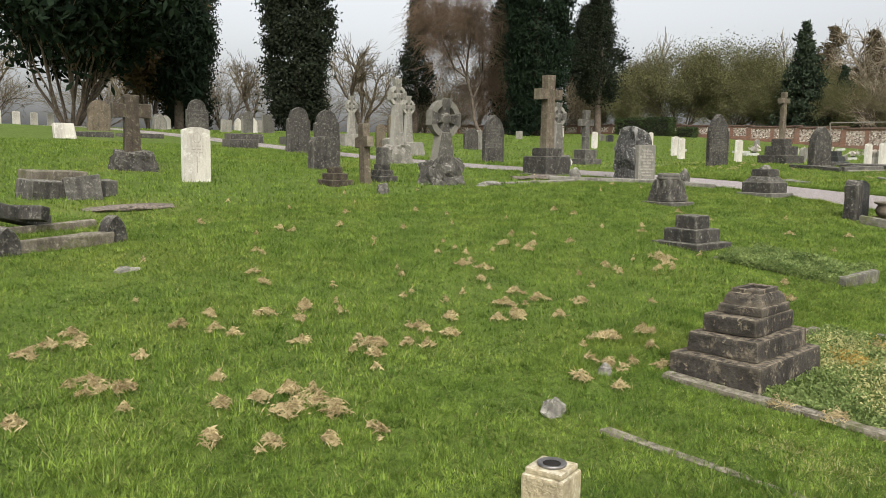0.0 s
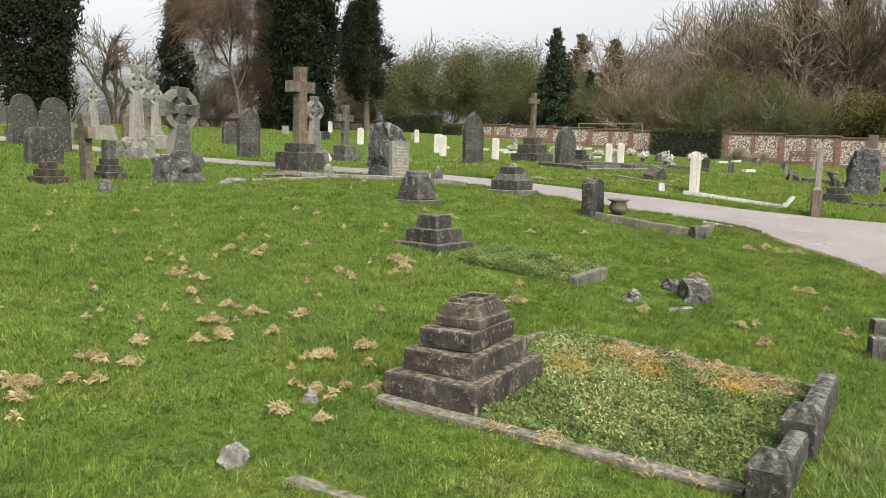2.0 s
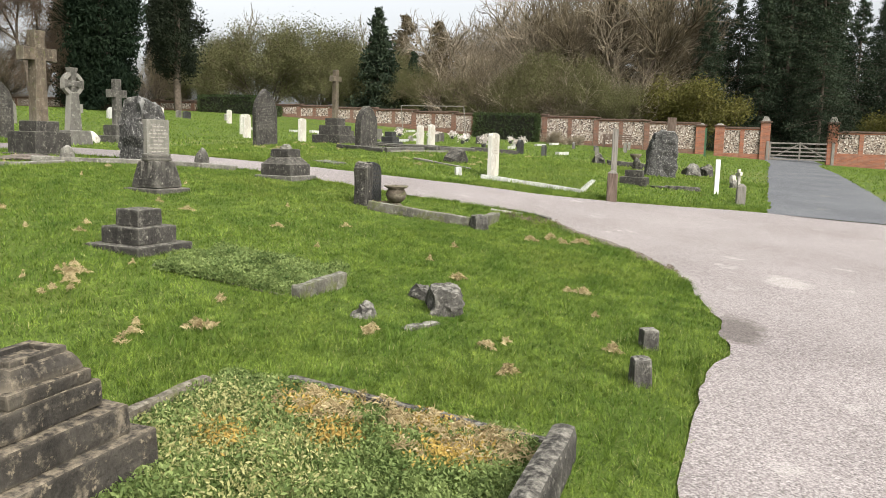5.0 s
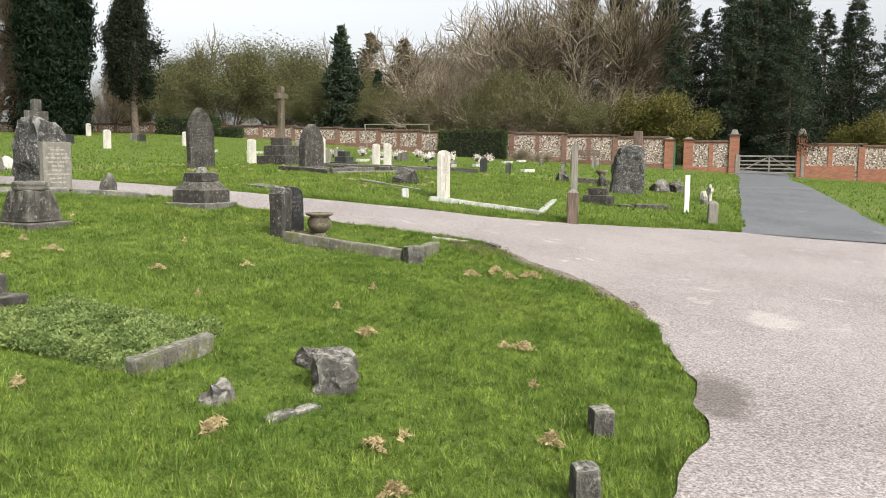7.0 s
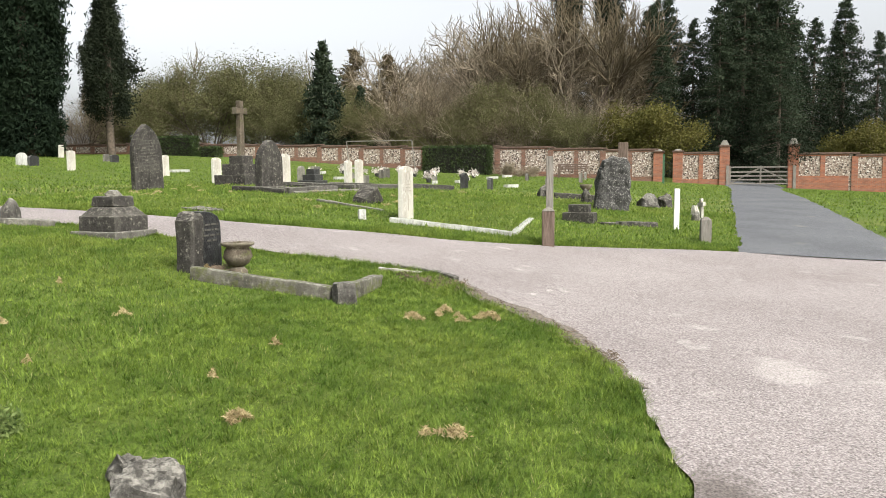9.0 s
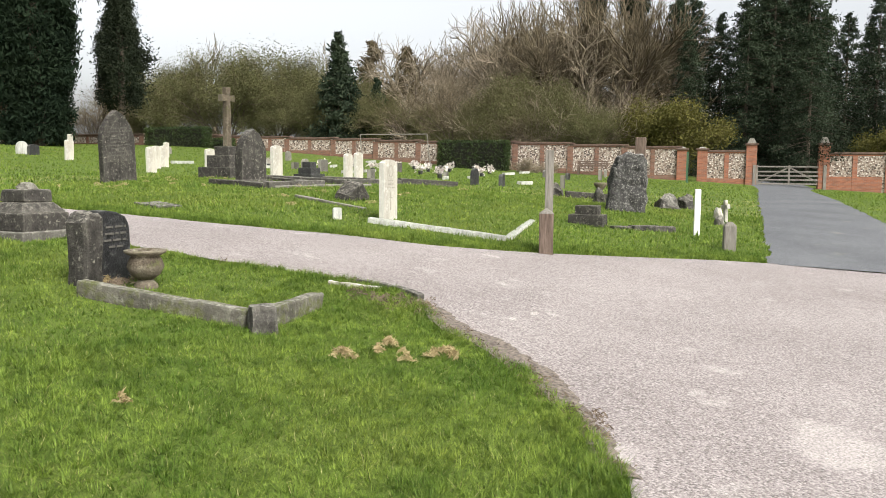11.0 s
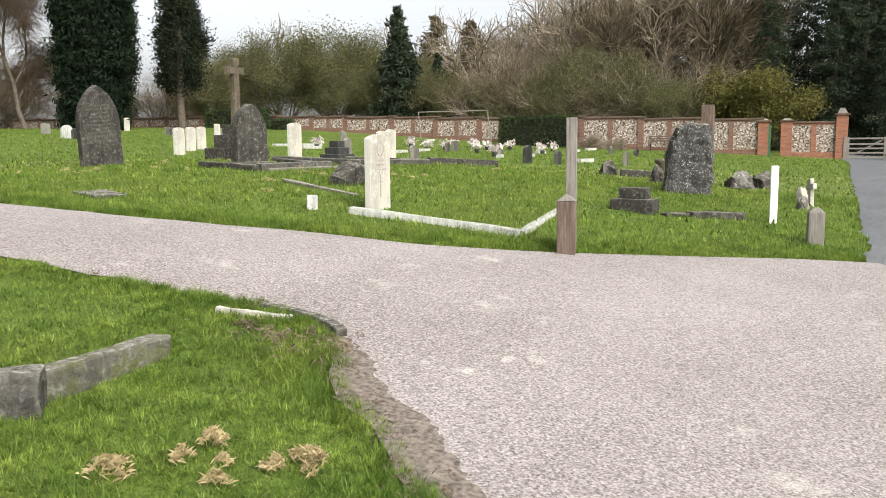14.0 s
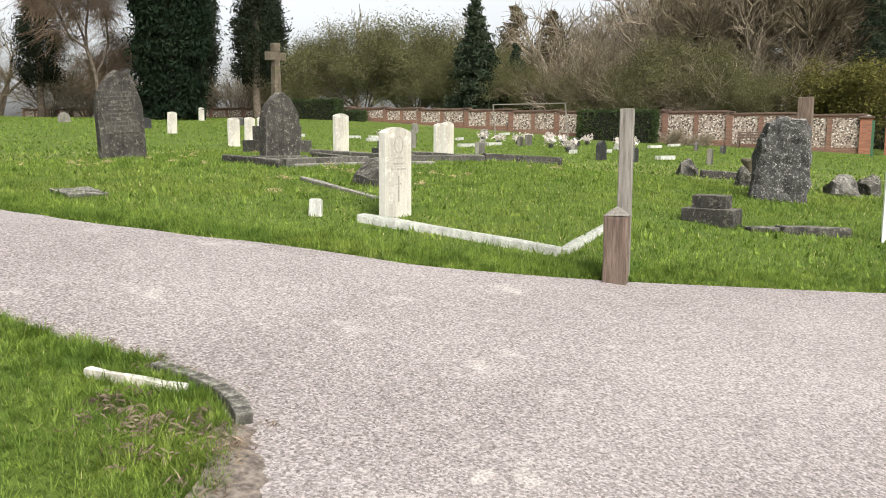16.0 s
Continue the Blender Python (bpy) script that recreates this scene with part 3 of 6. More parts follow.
def headstone(x, y, shape, w, h, d, material, label, rz=0, lean=(0, 0), rows=0, letters=WORN, worn=0.006, group="", base=None):
    t = thing("headstone", x, y, rz, label, "headstone", group, lean)
    bm = prism(stone_outline(shape, w, h), d, 0.012)
    if worn:
        rough_up(bm, worn, 7, 1, x)
    slab = part("slab", bm, material, t)
    if base:
        part("base", block(-base[0] / 2, base[0] / 2, -base[1] / 2, base[1] / 2, -0.2, base[2], 0.015), material, t)
    if rows:
        panel = prism([(px * 0.76, 0.3 * h if pz < 0 else 0.3 * h + (pz - 0.3 * h) * 0.9) for px, pz in stone_outline(shape, w, h)], 0.012, 0.004)
        bmesh.ops.translate(panel, vec=(0, -d / 2 - 0.004, 0), verts=panel.verts)
        part("inscribed_panel", panel, material, slab)
        bars(slab, w, h * 0.78, h * 0.36, -d / 2 - 0.0115, letters, rows, int(x * 100))
    return t


def war_grave(x, y, label, rz=0, detail=False, h=0.81, lean=(0, 0), w=0.39):
    """White service headstone with a gently curved top."""
    t = thing("headstone", x, y, rz, label, "headstone", "white service headstones", lean)
    slab = part("slab", prism(stone_outline("cw", w, h), 0.078, 0.006), WHITE_STONE, t)
    if detail:
        y0 = -0.0405
        ring = bmesh.new()
        for i in range(20):
            a, b = 2 * math.pi * i / 20, 2 * math.pi * (i + 1) / 20
            quad = [(0.068 * math.cos(a), y0, h - 0.16 + 0.085 * math.sin(a)), (0.068 * math.cos(b), y0, h - 0.16 + 0.085 * math.sin(b)), (0.055 * math.cos(b), y0, h - 0.16 + 0.07 * math.sin(b)), (0.055 * math.cos(a), y0, h - 0.16 + 0.07 * math.sin(a))]
            f = ring.faces.new([ring.verts.new(q) for q in quad])
            r = bmesh.ops.extrude_face_region(ring, geom=[f])
            bmesh.ops.translate(ring, vec=(0, -0.003, 0), verts=[v for v in r["geom"] if isinstance(v, bmesh.types.BMVert)])
        part("emblem", ring, CARVED, slab, "round carved emblem")
        cross = block(-0.007, 0.007, y0 - 0.003, y0 + 0.002, 0.14, 0.38, 0)
        box(cross, -0.045, 0.045, y0 - 0.003, y0 + 0.002, 0.30, 0.314, 0)
        part("carved_cross", cross, CARVED, slab)
        bars(slab, 0.36, h - 0.26, 0.42, y0, CARVED, 3, int(x * 10))
    return t


def cross_bm(w, d, z0, h, arm_z, arm, flare=0.0):
    """Latin cross: shaft from z0 to h, arms at arm_z."""
    o = [(-w * (0.5 + flare), z0), (w * (0.5 + flare), z0), (w / 2, arm_z - w / 2), (arm / 2, arm_z - w / 2 * (1 + flare)), (arm / 2, arm_z + w / 2 * (1 + flare)), (w / 2, arm_z + w / 2),
         (w / 2 * (1 + flare), h), (-w / 2 * (1 + flare), h), (-w / 2, arm_z + w / 2), (-arm / 2, arm_z + w / 2 * (1 + flare)), (-arm / 2, arm_z - w / 2 * (1 + flare)), (-w / 2, arm_z - w / 2)]
    return prism(o, d, 0.012)


def wheel_bm(r_out, r_in, d, z):
    """The ring of a wheel-head cross."""
    bm = bmesh.new()
    n = 28
    rings = []
    for r, yy in ((r_out, -d / 2), (r_out, d / 2), (r_in, d / 2), (r_in, -d / 2)):
        rings.append([bm.verts.new((r * math.cos(2 * math.pi * i / n), yy, z + r * math.sin(2 * math.pi * i / n))) for i in range(n)])
    for a, b in zip(rings, rings[1:] + rings[:1]):
        for i in range(n):
            bm.faces.new((a[i], a[(i + 1) % n], b[(i + 1) % n], b[i]))
    bmesh.ops.recalc_face_normals(bm, faces=bm.faces)
    return bm


def lathe_y(radius, depth, z):
    """A round boss facing front and back."""
    bm = lathe([(radius * 0.6, -depth / 2), (radius, -depth / 2 + 0.015), (radius, depth / 2 - 0.015), (radius * 0.6, depth / 2)], 14)
    bmesh.ops.transform(bm, matrix=Matrix.Translation((0, 0, z)) @ Matrix.Rotation(math.pi / 2, 4, "X"), verts=bm.verts)
    return bm


def celtic_cross(x, y, material, label, base, neck_w, head_z, r, h, rz=0, lean=(0, 0), rough_base=0.0, base_material=None):
    """Wheel-head cross on a block. base: width, depth, height."""
    t = thing("celtic_cross", x, y, rz, label, "gravestone", "", lean)
    bm = crag(base[0], base[1], base[2], x) if rough_base else block(-base[0] / 2, base[0] / 2, -base[1] / 2, base[1] / 2, -0.2, base[2], 0.03, 0.82)
    part("base", bm, base_material or material, t)
    a = neck_w
    shaft = prism([(-a * 0.62, base[2] - 0.02), (a * 0.62, base[2] - 0.02), (a * 0.36, head_z - r * 0.7), (-a * 0.36, head_z - r * 0.7)], a * 0.62, 0.012)
    part("shaft", shaft, material, t)
    part("wheel", wheel_bm(r * 0.98, r * 0.66, a * 0.4, head_z), material, t)
    for k in range(4):
        end = h - head_z if k == 0 else r * 0.97
        o = [(-a * 0.16, 0.0), (a * 0.16, 0.0), (a * 0.24, end * 0.5), (a * 0.4, end), (-a * 0.4, end), (-a * 0.24, end * 0.5)]
        limb = prism(o, a * 0.5, 0.008)
        bmesh.ops.transform(limb, matrix=Matrix.Translation((0, 0, head_z)) @ Matrix.Rotation(k * math.pi / 2, 4, "Y"), verts=limb.verts)
        part("arm", limb, material, t)
    part("boss", lathe_y(r * 0.3, a * 0.6, head_z), material, t)
    return t


def steps(t, tiers, material, worn=0.0, name="step"):
    """Square tiers, (width x, width y, z0, z1), each a part."""
    for k, (wx, wy, z0, z1) in enumerate(tiers):
        bm = block(-wx / 2, wx / 2, -wy / 2, wy / 2, z0, z1, 0.014)
        if worn:
            rough_up(bm, worn, 9, 2, k * 3.3 + wx)
        part(name, bm, material, t)


def kerb(x0, y0, x1, y1, w, h, material, label, worn=0.013, round_top=0.02, group="grave kerbs"):
    """A kerb stone laid from point to point, cut to follow the ground."""
    mx, my = (x0 + x1) / 2, (y0 + y1) / 2
    L = math.hypot(x1 - x0, y1 - y0)
    rise = lie1(x1, y1) - lie1(x0, y0)
    bm = block(-L / 2, L / 2, -w / 2, w / 2, -0.18, h, round_top)
    if worn:
        rough_up(bm, worn, 8, 4, x0 + y0)
    me = bpy.data.meshes.new("grave_kerb")
    bm.to_mesh(me)
    bm.free()
    me.materials.append(material)
    t = new("grave_kerb", me)
    t.matrix_world = pose(mx, my, (lie1(x0, y0) + lie1(x1, y1)) / 2, 0, -math.degrees(math.atan2(rise, L)), math.degrees(math.atan2(y1 - y0, x1 - x0)))
    return tagged(t, label, "kerb", group)


def rock(x, y, w, d, h, material, label, rz=0, seed=1.0, name="stone", rough=0.42):
    bm = bmesh.new()
    bmesh.ops.create_icosphere(bm, subdivisions=3, radius=1)
    for v in bm.verts:
        n = noise.noise_vector(v.co * 1.4 + Vector((seed, seed, 0))) * rough + noise.noise_vector(v.co * 4 + Vector((0, seed, 0))) * rough * 0.3
        c = v.co + n
        v.co = Vector((c.x * w / 2, c.y * d / 2, max(-0.3, c.z) * h))
    me = bpy.data.meshes.new(name)
    bm.to_mesh(me)
    bm.free()
    me.materials.append(material)
    ob = new(name, me)
    ob.matrix_world = pose(x, y, lie1(x, y), 0, 0, rz)
    return tagged(ob, label, "stone")


def crag(w, d, h, seed):
    """A rough-hewn block with split faces."""
    bm = block(-w / 2, w / 2, -d / 2, d / 2, -0.2, h, 0.0, 0.8)
    bmesh.ops.subdivide_edges(bm, edges=bm.edges[:], cuts=17, use_grid_fill=True)
    for v in bm.verts:
        c = v.co
        k = max(0.0, (c.z - h * 0.6) / (h * 0.4))
        c.x, c.y = c.x * (1 - 0.14 * k * k), c.y * (1 - 0.14 * k * k)
        cell = noise.voronoi(c * 5.5 + Vector((seed, 0, 0)))[1]
        n = (Vector(cell[0]) - c * 5.5 - Vector((seed, 0, 0))) * 0.055
        v.co = c + n + noise.noise_vector(c * 4 + Vector((seed, seed, 0))) * 0.06 + noise.noise_vector(c * 17) * 0.014
    return bm


# the stepped pedestal beside the lane
ped = thing("stepped_pedestal", 4.595, 2.10, 0, "dark stepped stone pedestal without its cross, lichen on the treads", "pedestal")
PZ = -ped.matrix_world.translation.z
steps(ped, [(0.83, 0.53, PZ - 0.12, PZ + 0.24), (0.66, 0.42, PZ + 0.24, PZ + 0.355), (0.50, 0.32, PZ + 0.355, PZ + 0.46)], PED_STONE, 0.011)
part("cap_plinth", rough_up(block(-0.17, 0.2, -0.155, 0.115, PZ + 0.46, PZ + 0.515, 0.012), 0.006, 12, 2), PED_STONE, ped)
part("moulded_cap", rough_up(block(-0.16, 0.19, -0.148, 0.108, PZ + 0.51, PZ + 0.585, 0.03, 0.82), 0.006, 12, 2), PED_STONE, ped, "rounded cap with orange lichen")
rim = bmesh.new()
for x0, x1, y0, y1 in ((-0.11, 0.14, -0.105, -0.075), (-0.11, 0.14, 0.035, 0.065), (-0.11, -0.075, -0.075, 0.035), (0.105, 0.14, -0.075, 0.035)):
    box(rim, x0, x1, y0, y1, PZ + 0.575, PZ + 0.605, 0.006)
part("socket_rim", rough_up(rim, 0.004, 14, 1), PED_STONE, ped, "square rim of the empty socket")

# its plot
kerb(4.10, 2.35, 4.20, 0.58, 0.10, 0.03, KERB_STONE, "low grave kerb almost sunk in the grass")
kerb(6.08, 1.86, 5.98, 0.45, 0.06, 0.035, DARK_STONE, "low grave kerb almost sunk in the grass")
kerb(5.0, 2.22, 5.84, 2.18, 0.06, 0.05, KERB_STONE, "low grave kerb almost sunk in the grass")
kerb(4.92, 0.43, 5.90, 0.42, 0.12, 0.17, DARK_STONE, "rounded dark kerb with worn lettering on its face", 0.006, 0.05)
kerb(4.20, 0.47, 4.78, 0.45, 0.10, 0.15, DARK_STONE, "rounded dark kerb stone on a grave edge", 0.006, 0.045)
for x, y in ((4.85, 0.45), (4.13, 0.48)):
    t = thing("kerb_post", x, y, 0, "short dark stone kerb post with a pyramid top", "post", "kerb posts")
    part("shaft", rough_up(block(-0.075, 0.075, -0.08, 0.08, -0.2, 0.175, 0.01), 0.005, 9, 2, x), DARK_STONE, t)
    part("pyramid", rough_up(block(-0.08, 0.08, -0.085, 0.085, 0.175, 0.25, 0.005, 0.12, 0.5), 0.004, 9, 2, x), DARK_STONE, t)
kerb(3.13, 2.1, 3.2, 0.75, 0.075, 0.015, KERB_STONE, "flat kerb of a sunken grave in long grass")

# vase block at the start
vase = thing("flower_holder", 2.36, 1.80, 12, "square yellowed stone flower holder with a metal rim", "vase")
part("block", block(-0.085, 0.085, -0.085, 0.085, -0.15, 0.115, 0.01), CREAM_STONE, vase)
part("collar", block(-0.075, 0.075, -0.075, 0.075, 0.115, 0.14, 0.008), CREAM_STONE, vase)
part("metal_rim", lathe([(0.036, 0.139), (0.052, 0.139), (0.056, 0.150), (0.048, 0.153), (0.036, 0.146)]), METAL, vase, "dull dented metal rim")
# a dark disc inside the rim, its colour standing for the hole's shade
part("hollow_shade", lathe([(0.034, 0.141), (0.034, 0.147), (0.02, 0.1475)]), INNER_SHADE, vase)

# stubs and stones in the grass
rock(3.12, 2.38, 0.14, 0.10, 0.06, PALE_STONE, "small broken pale stone stump in the grass", 20, 1.0, rough=0.55)
rock(3.85, 2.58, 0.10, 0.08, 0.05, PALE_STONE, "pale stone chip half hidden in grass", 50, 2.0)
for x, y, h in ((7.14, 0.21, 0.16), (7.98, 0.23, 0.13)):
    t = thing("kerb_post", x, y, 25, "small grey stone corner post in the grass", "post", "kerb posts")
    part("shaft", rough_up(block(-0.06, 0.06, -0.06, 0.06, -0.15, h, 0.015, 0.85), 0.008, 12, 2, x), GREY_STONE, t)
lump = thing("broken_stone", 7.97, 1.66, 28, "lump of grey broken stone in the grass", "stone")
part("stone", rough_up(prism([(-0.18, -0.1), (0.17, -0.1), (0.185, 0.13), (0.12, 0.175), (0.02, 0.16), (-0.06, 0.185), (-0.15, 0.15), (-0.185, 0.06)], 0.22, 0.045), 0.035, 11, 3), GREY_STONE, lump)
rock(7.46, 2.06, 0.2, 0.15, 0.085, GREY_STONE, "small grey stone beside the broken lump", 0, 4.0)
rock(8.2, 1.93, 0.2, 0.13, 0.09, GREY_STONE, "small grey stone beside the broken lump", 70, 5.0)
# sunken slab with green cover
kerb(7.5, 2.6, 8.13, 2.54, 0.08, 0.105, MOSS_KERB, "low kerb of an overgrown grave")
kerb(7.52, 2.66, 7.66, 3.9, 0.06, 0.02, MOSS_KERB, "low kerb of an overgrown grave")
kerb(7.3, 1.72, 7.62, 1.6, 0.08, 0.018, GREY_STONE, "flat stone sunk in the grass")

p3 = thing("stepped_pedestal", 8.12, 4.40, -8, "small dark stepped pedestal on a square slab", "pedestal")
steps(p3, [(0.60, 0.60, -0.2, 0.035), (0.42, 0.42, 0.035, 0.175), (0.26, 0.26, 0.175, 0.315)], DARK_STONE, 0.005)

p2 = thing("pedestal", 10.72, 6.22, -8, "dark ribbed tapering stone pedestal with a ringed top", "pedestal")
part("slab", block(-0.27, 0.27, -0.27, 0.27, -0.2, 0.035, 0.015), DARK_STONE, p2)
part("body", rough_up(block(-0.22, 0.22, -0.22, 0.22, 0.035, 0.36, 0.05, 0.7), 0.006, 9, 2), DARK_STONE, p2)
part("ring", lathe([(0.165, 0.35), (0.175, 0.38), (0.155, 0.4), (0.165, 0.43), (0.13, 0.445), (0.11, 0.4)], 8), DARK_STONE, p2)
for a in range(8):
    bm = block(0.15, 0.205, -0.03, 0.03, 0.04, 0.35, 0.01, 0.8)
    bmesh.ops.rotate(bm, matrix=Matrix.Rotation(radians(a * 45 + 22.5), 3, "Z"), verts=bm.verts)
    part("rib", bm, DARK_STONE, p2)

p4 = thing("pedestal", 13.42, 6.0, -6, "dark moulded stone pedestal with a flat broken top", "pedestal")
part("slab", block(-0.33, 0.33, -0.33, 0.33, -0.2, 0.05, 0.015), GREY_STONE, p4)
part("plinth", rough_up(block(-0.26, 0.26, -0.26, 0.26, 0.05, 0.22, 0.015), 0.005, 9, 2), DARK_STONE, p4)
part("shoulder", block(-0.25, 0.25, -0.25, 0.25, 0.22, 0.32, 0.02, 0.66), DARK_STONE, p4)
part("cap", rough_up(block(-0.165, 0.165, -0.165, 0.165, 0.32, 0.44, 0.02, 0.92), 0.008, 9, 2), DARK_STONE, p4)
rock(13.42, 6.0, 0.2, 0.16, 0.07, PALE_STONE, "pale broken stone lying on the pedestal", 0, 7).matrix_world.translation.z += 0.44

# the scroll-ended stone by the bend
book = thing("headstone", 12.19, 4.10, -3, "dark headstone with a rough scroll carved down one edge", "headstone")
part("slab", rough_up(prism([(-0.1, -0.2), (0.23, -0.2), (0.23, 0.38), (0.215, 0.44), (0.18, 0.49), (0.1, 0.525), (0.0, 0.54), (-0.1, 0.54)], 0.13, 0.015), 0.004, 7, 1), BLACK_GRANITE, book)
part("scroll", rough_up(prism([(-0.25, -0.2), (-0.1, -0.2), (-0.085, 0.5), (-0.12, 0.54), (-0.2, 0.53), (-0.26, 0.46)], 0.2, 0.03), 0.022, 9, 3), DARK_STONE, book, "rough carved scroll edge")
bars(book, 0.34, 0.44, 0.24, -0.071, WORN, 4, 5).matrix_local = pose(0.07, 0, 0)
kerb(11.74, 3.92, 11.80, 2.62, 0.11, 0.11, MOSS_KERB, "rounded mossy grave kerb by the bend")
kerb(11.86, 2.55, 12.60, 2.52, 0.11, 0.12, MOSS_KERB, "rounded mossy grave kerb by the bend")
corner = thing("corner_stone", 11.77, 2.50, 40, "weathered carved corner stone of a grave kerb", "stone")
part("stone", rough_up(prism([(-0.085, -0.15), (0.085, -0.15), (0.09, 0.06), (0.06, 0.12), (0.065, 0.16), (-0.06, 0.165), (-0.065, 0.12), (-0.09, 0.07)], 0.17, 0.02), 0.012, 10, 2), GREY_STONE, corner)
urn = thing("stone_urn", 12.22, 3.74, 0, "brown stone garden urn with a wide lip", "urn")
part("foot", lathe([(0.07, -0.05), (0.09, 0.0), (0.085, 0.035), (0.05, 0.07)]), BROWN_STONE, urn)
part("bowl", lathe([(0.05, 0.065), (0.105, 0.105), (0.135, 0.165), (0.118, 0.22), (0.1, 0.245), (0.15, 0.27), (0.155, 0.29), (0.13, 0.292), (0.105, 0.27)]), BROWN_STONE, urn)

# edging stones at the tip of the grass
kerb(13.36, 2.80, 13.50, 2.36, 0.065, 0.045, WHITE_STONE, "short pale edging stone at the grass tip")
tip = spline([(13.57, 2.62), (13.58, 2.35), (13.52, 2.12), (13.42, 1.98)], 6)
for a, b in zip(tip, tip[1:]):
    kerb(a[0], a[1], b[0], b[1], 0.07, 0.06, GREY_STONE, "curved concrete edging at the grass tip", 0.005, 0.012, "edging stones")

# rough-hewn stone with a smooth panel
rs = thing("headstone", 13.35, 8.5, -10, "rough-hewn grey headstone with a smooth pale inscribed panel", "headstone")
part("boulder", crag(0.58, 0.53, 0.95, 2.0), ROCK, rs)
part("panel", block(-0.2, 0.25, -0.315, -0.2, 0.02, 0.68, 0.01), PALE_STONE, rs, "smooth pale panel")
bars(rs, 0.5, 0.6, 0.1, -0.316, CARVED, 9, 3).matrix_local = pose(0.025, 0, 0)
kerb(12.1, 9.5, 13.3, 8.0, 0.12, 0.08, PALE_STONE, "pale kerb stone beside the lane")
kerb(13.35, 7.95, 13.55, 6.95, 0.12, 0.08, PALE_STONE, "pale kerb stone beside the lane")
rock(13.55, 7.55, 0.28, 0.22, 0.3, GREY_STONE, "squat grey stone block beside the lane", 0, 9, rough=0.15)
rock(12.5, 9.2, 0.25, 0.22, 0.24, PALE_STONE, "squat pale stone block", 0, 10, rough=0.15)

# tall plain cross
tc = thing("stone_cross", 13.35, 10.55, -8, "tall plain stone cross on a dark two-step plinth", "gravestone")
steps(tc, [(0.86, 0.86, -0.2, 0.02), (0.68, 0.68, 0.02, 0.37), (0.43, 0.43, 0.37, 0.545)], DARK_STONE, 0.004)
part("cross", rough_up(cross_bm(0.2, 0.19, 0.54, 2.0, 1.62, 0.62, 0.06), 0.004, 6, 1), BROWN_STONE, tc)
kerb(10.6, 9.3, 12.3, 9.1, 0.12, 0.035, PALE_STONE, "long pale kerb in front of the tall cross")
rock(12.3, 9.9, 1.3, 0.8, 0.06, EARTH, "low spread of gravel and earth on a grave", 0, 11)

# wheel cross
celtic_cross(9.55, 9.75, DARK_STONE, "dark wheel-head cross on a rough rock-faced grey base", (0.66, 0.56, 0.42), 0.30, 1.08, 0.32, 1.41, -5, (0, 2), 0.035, GREY_STONE)
rock(10.2, 9.25, 0.75, 0.4, 0.07, PALE_STONE, "fallen pale slab beside a rough base", 20, 12)
sa = thing("stepped_pedestal", 7.85, 10.4, 0, "small dark reddish three-step pedestal", "pedestal")
steps(sa, [(0.40, 0.40, -0.15, 0.09), (0.29, 0.29, 0.09, 0.19), (0.18, 0.18, 0.19, 0.29)], DARK_BROWN, 0.006)
sb = thing("stepped_pedestal", 8.95, 10.55, 0, "small dark three-step pedestal carrying a short column", "pedestal")
steps(sb, [(0.37, 0.37, -0.15, 0.1), (0.27, 0.27, 0.1, 0.2), (0.2, 0.2, 0.2, 0.3)], DARK_STONE, 0.004)
part("column", rough_up(block(-0.08, 0.08, -0.08, 0.08, 0.3, 0.58, 0.02), 0.006, 9, 2), GREY_STONE, sb)
pc = thing("stone_cross", 8.4, 10.32, 80, "leaning brown plain stone cross set in the grass", "gravestone", "", (0, 4))
part("cross", rough_up(cross_bm(0.17, 0.12, -0.2, 0.97, 0.68, 0.42), 0.006, 6, 1), BROWN_STONE, pc)
rock(7.9, 9.3, 0.2, 0.15, 0.13, GREY_STONE, "small pointed grey stone in the grass", 0, 13)

# left-hand group by the start
war_grave(6.1, 11.55, "white service headstone with a curved top in short grass", -3, True, 0.83, (0, 0), 0.44)
cl = thing("stone_cross", 6.02, 13.6, -12, "squat brown stone cross on a rough mound base", "gravestone")
part("base", crag(0.8, 0.6, 0.3, 4.0), DARK_STONE, cl)
part("cross", rough_up(cross_bm(0.22, 0.18, 0.26, 1.24, 0.98, 0.62, 0.12), 0.008, 6, 1), DARK_BROWN, cl)
kerb(2.1, 7.3, 3.1, 7.55, 0.14, 0.10, KERB_STONE, "mossy grave kerb with carved corner stones")
for x, y in ((2.12, 7.28), (3.14, 7.58)):
    t = thing("kerb_post", x, y, 14, "dark carved gabled kerb corner stone", "post", "kerb posts")
    part("stone", rough_up(prism(stone_outline("gothic", 0.22, 0.24), 0.14, 0.012), 0.006, 8, 1, x), DARK_STONE, t)
kerb(2.0, 8.1, 3.3, 8.4, 0.12, 0.07, KERB_STONE, "mossy grave kerb in the grass")
fs = thing("fallen_cross", 2.55, 8.35, 40, "fallen stone cross shaft propped on a kerb", "gravestone", "", (0, 12))
part("shaft", rough_up(block(-0.5, 0.4, -0.1, 0.1, 0.08, 0.22, 0.02), 0.006, 8, 2), GREY_STONE, fs)
part("arm", rough_up(block(-0.15, 0.0, -0.32, 0.32, 0.1, 0.24, 0.02), 0.006, 8, 2), DARK_STONE, fs)
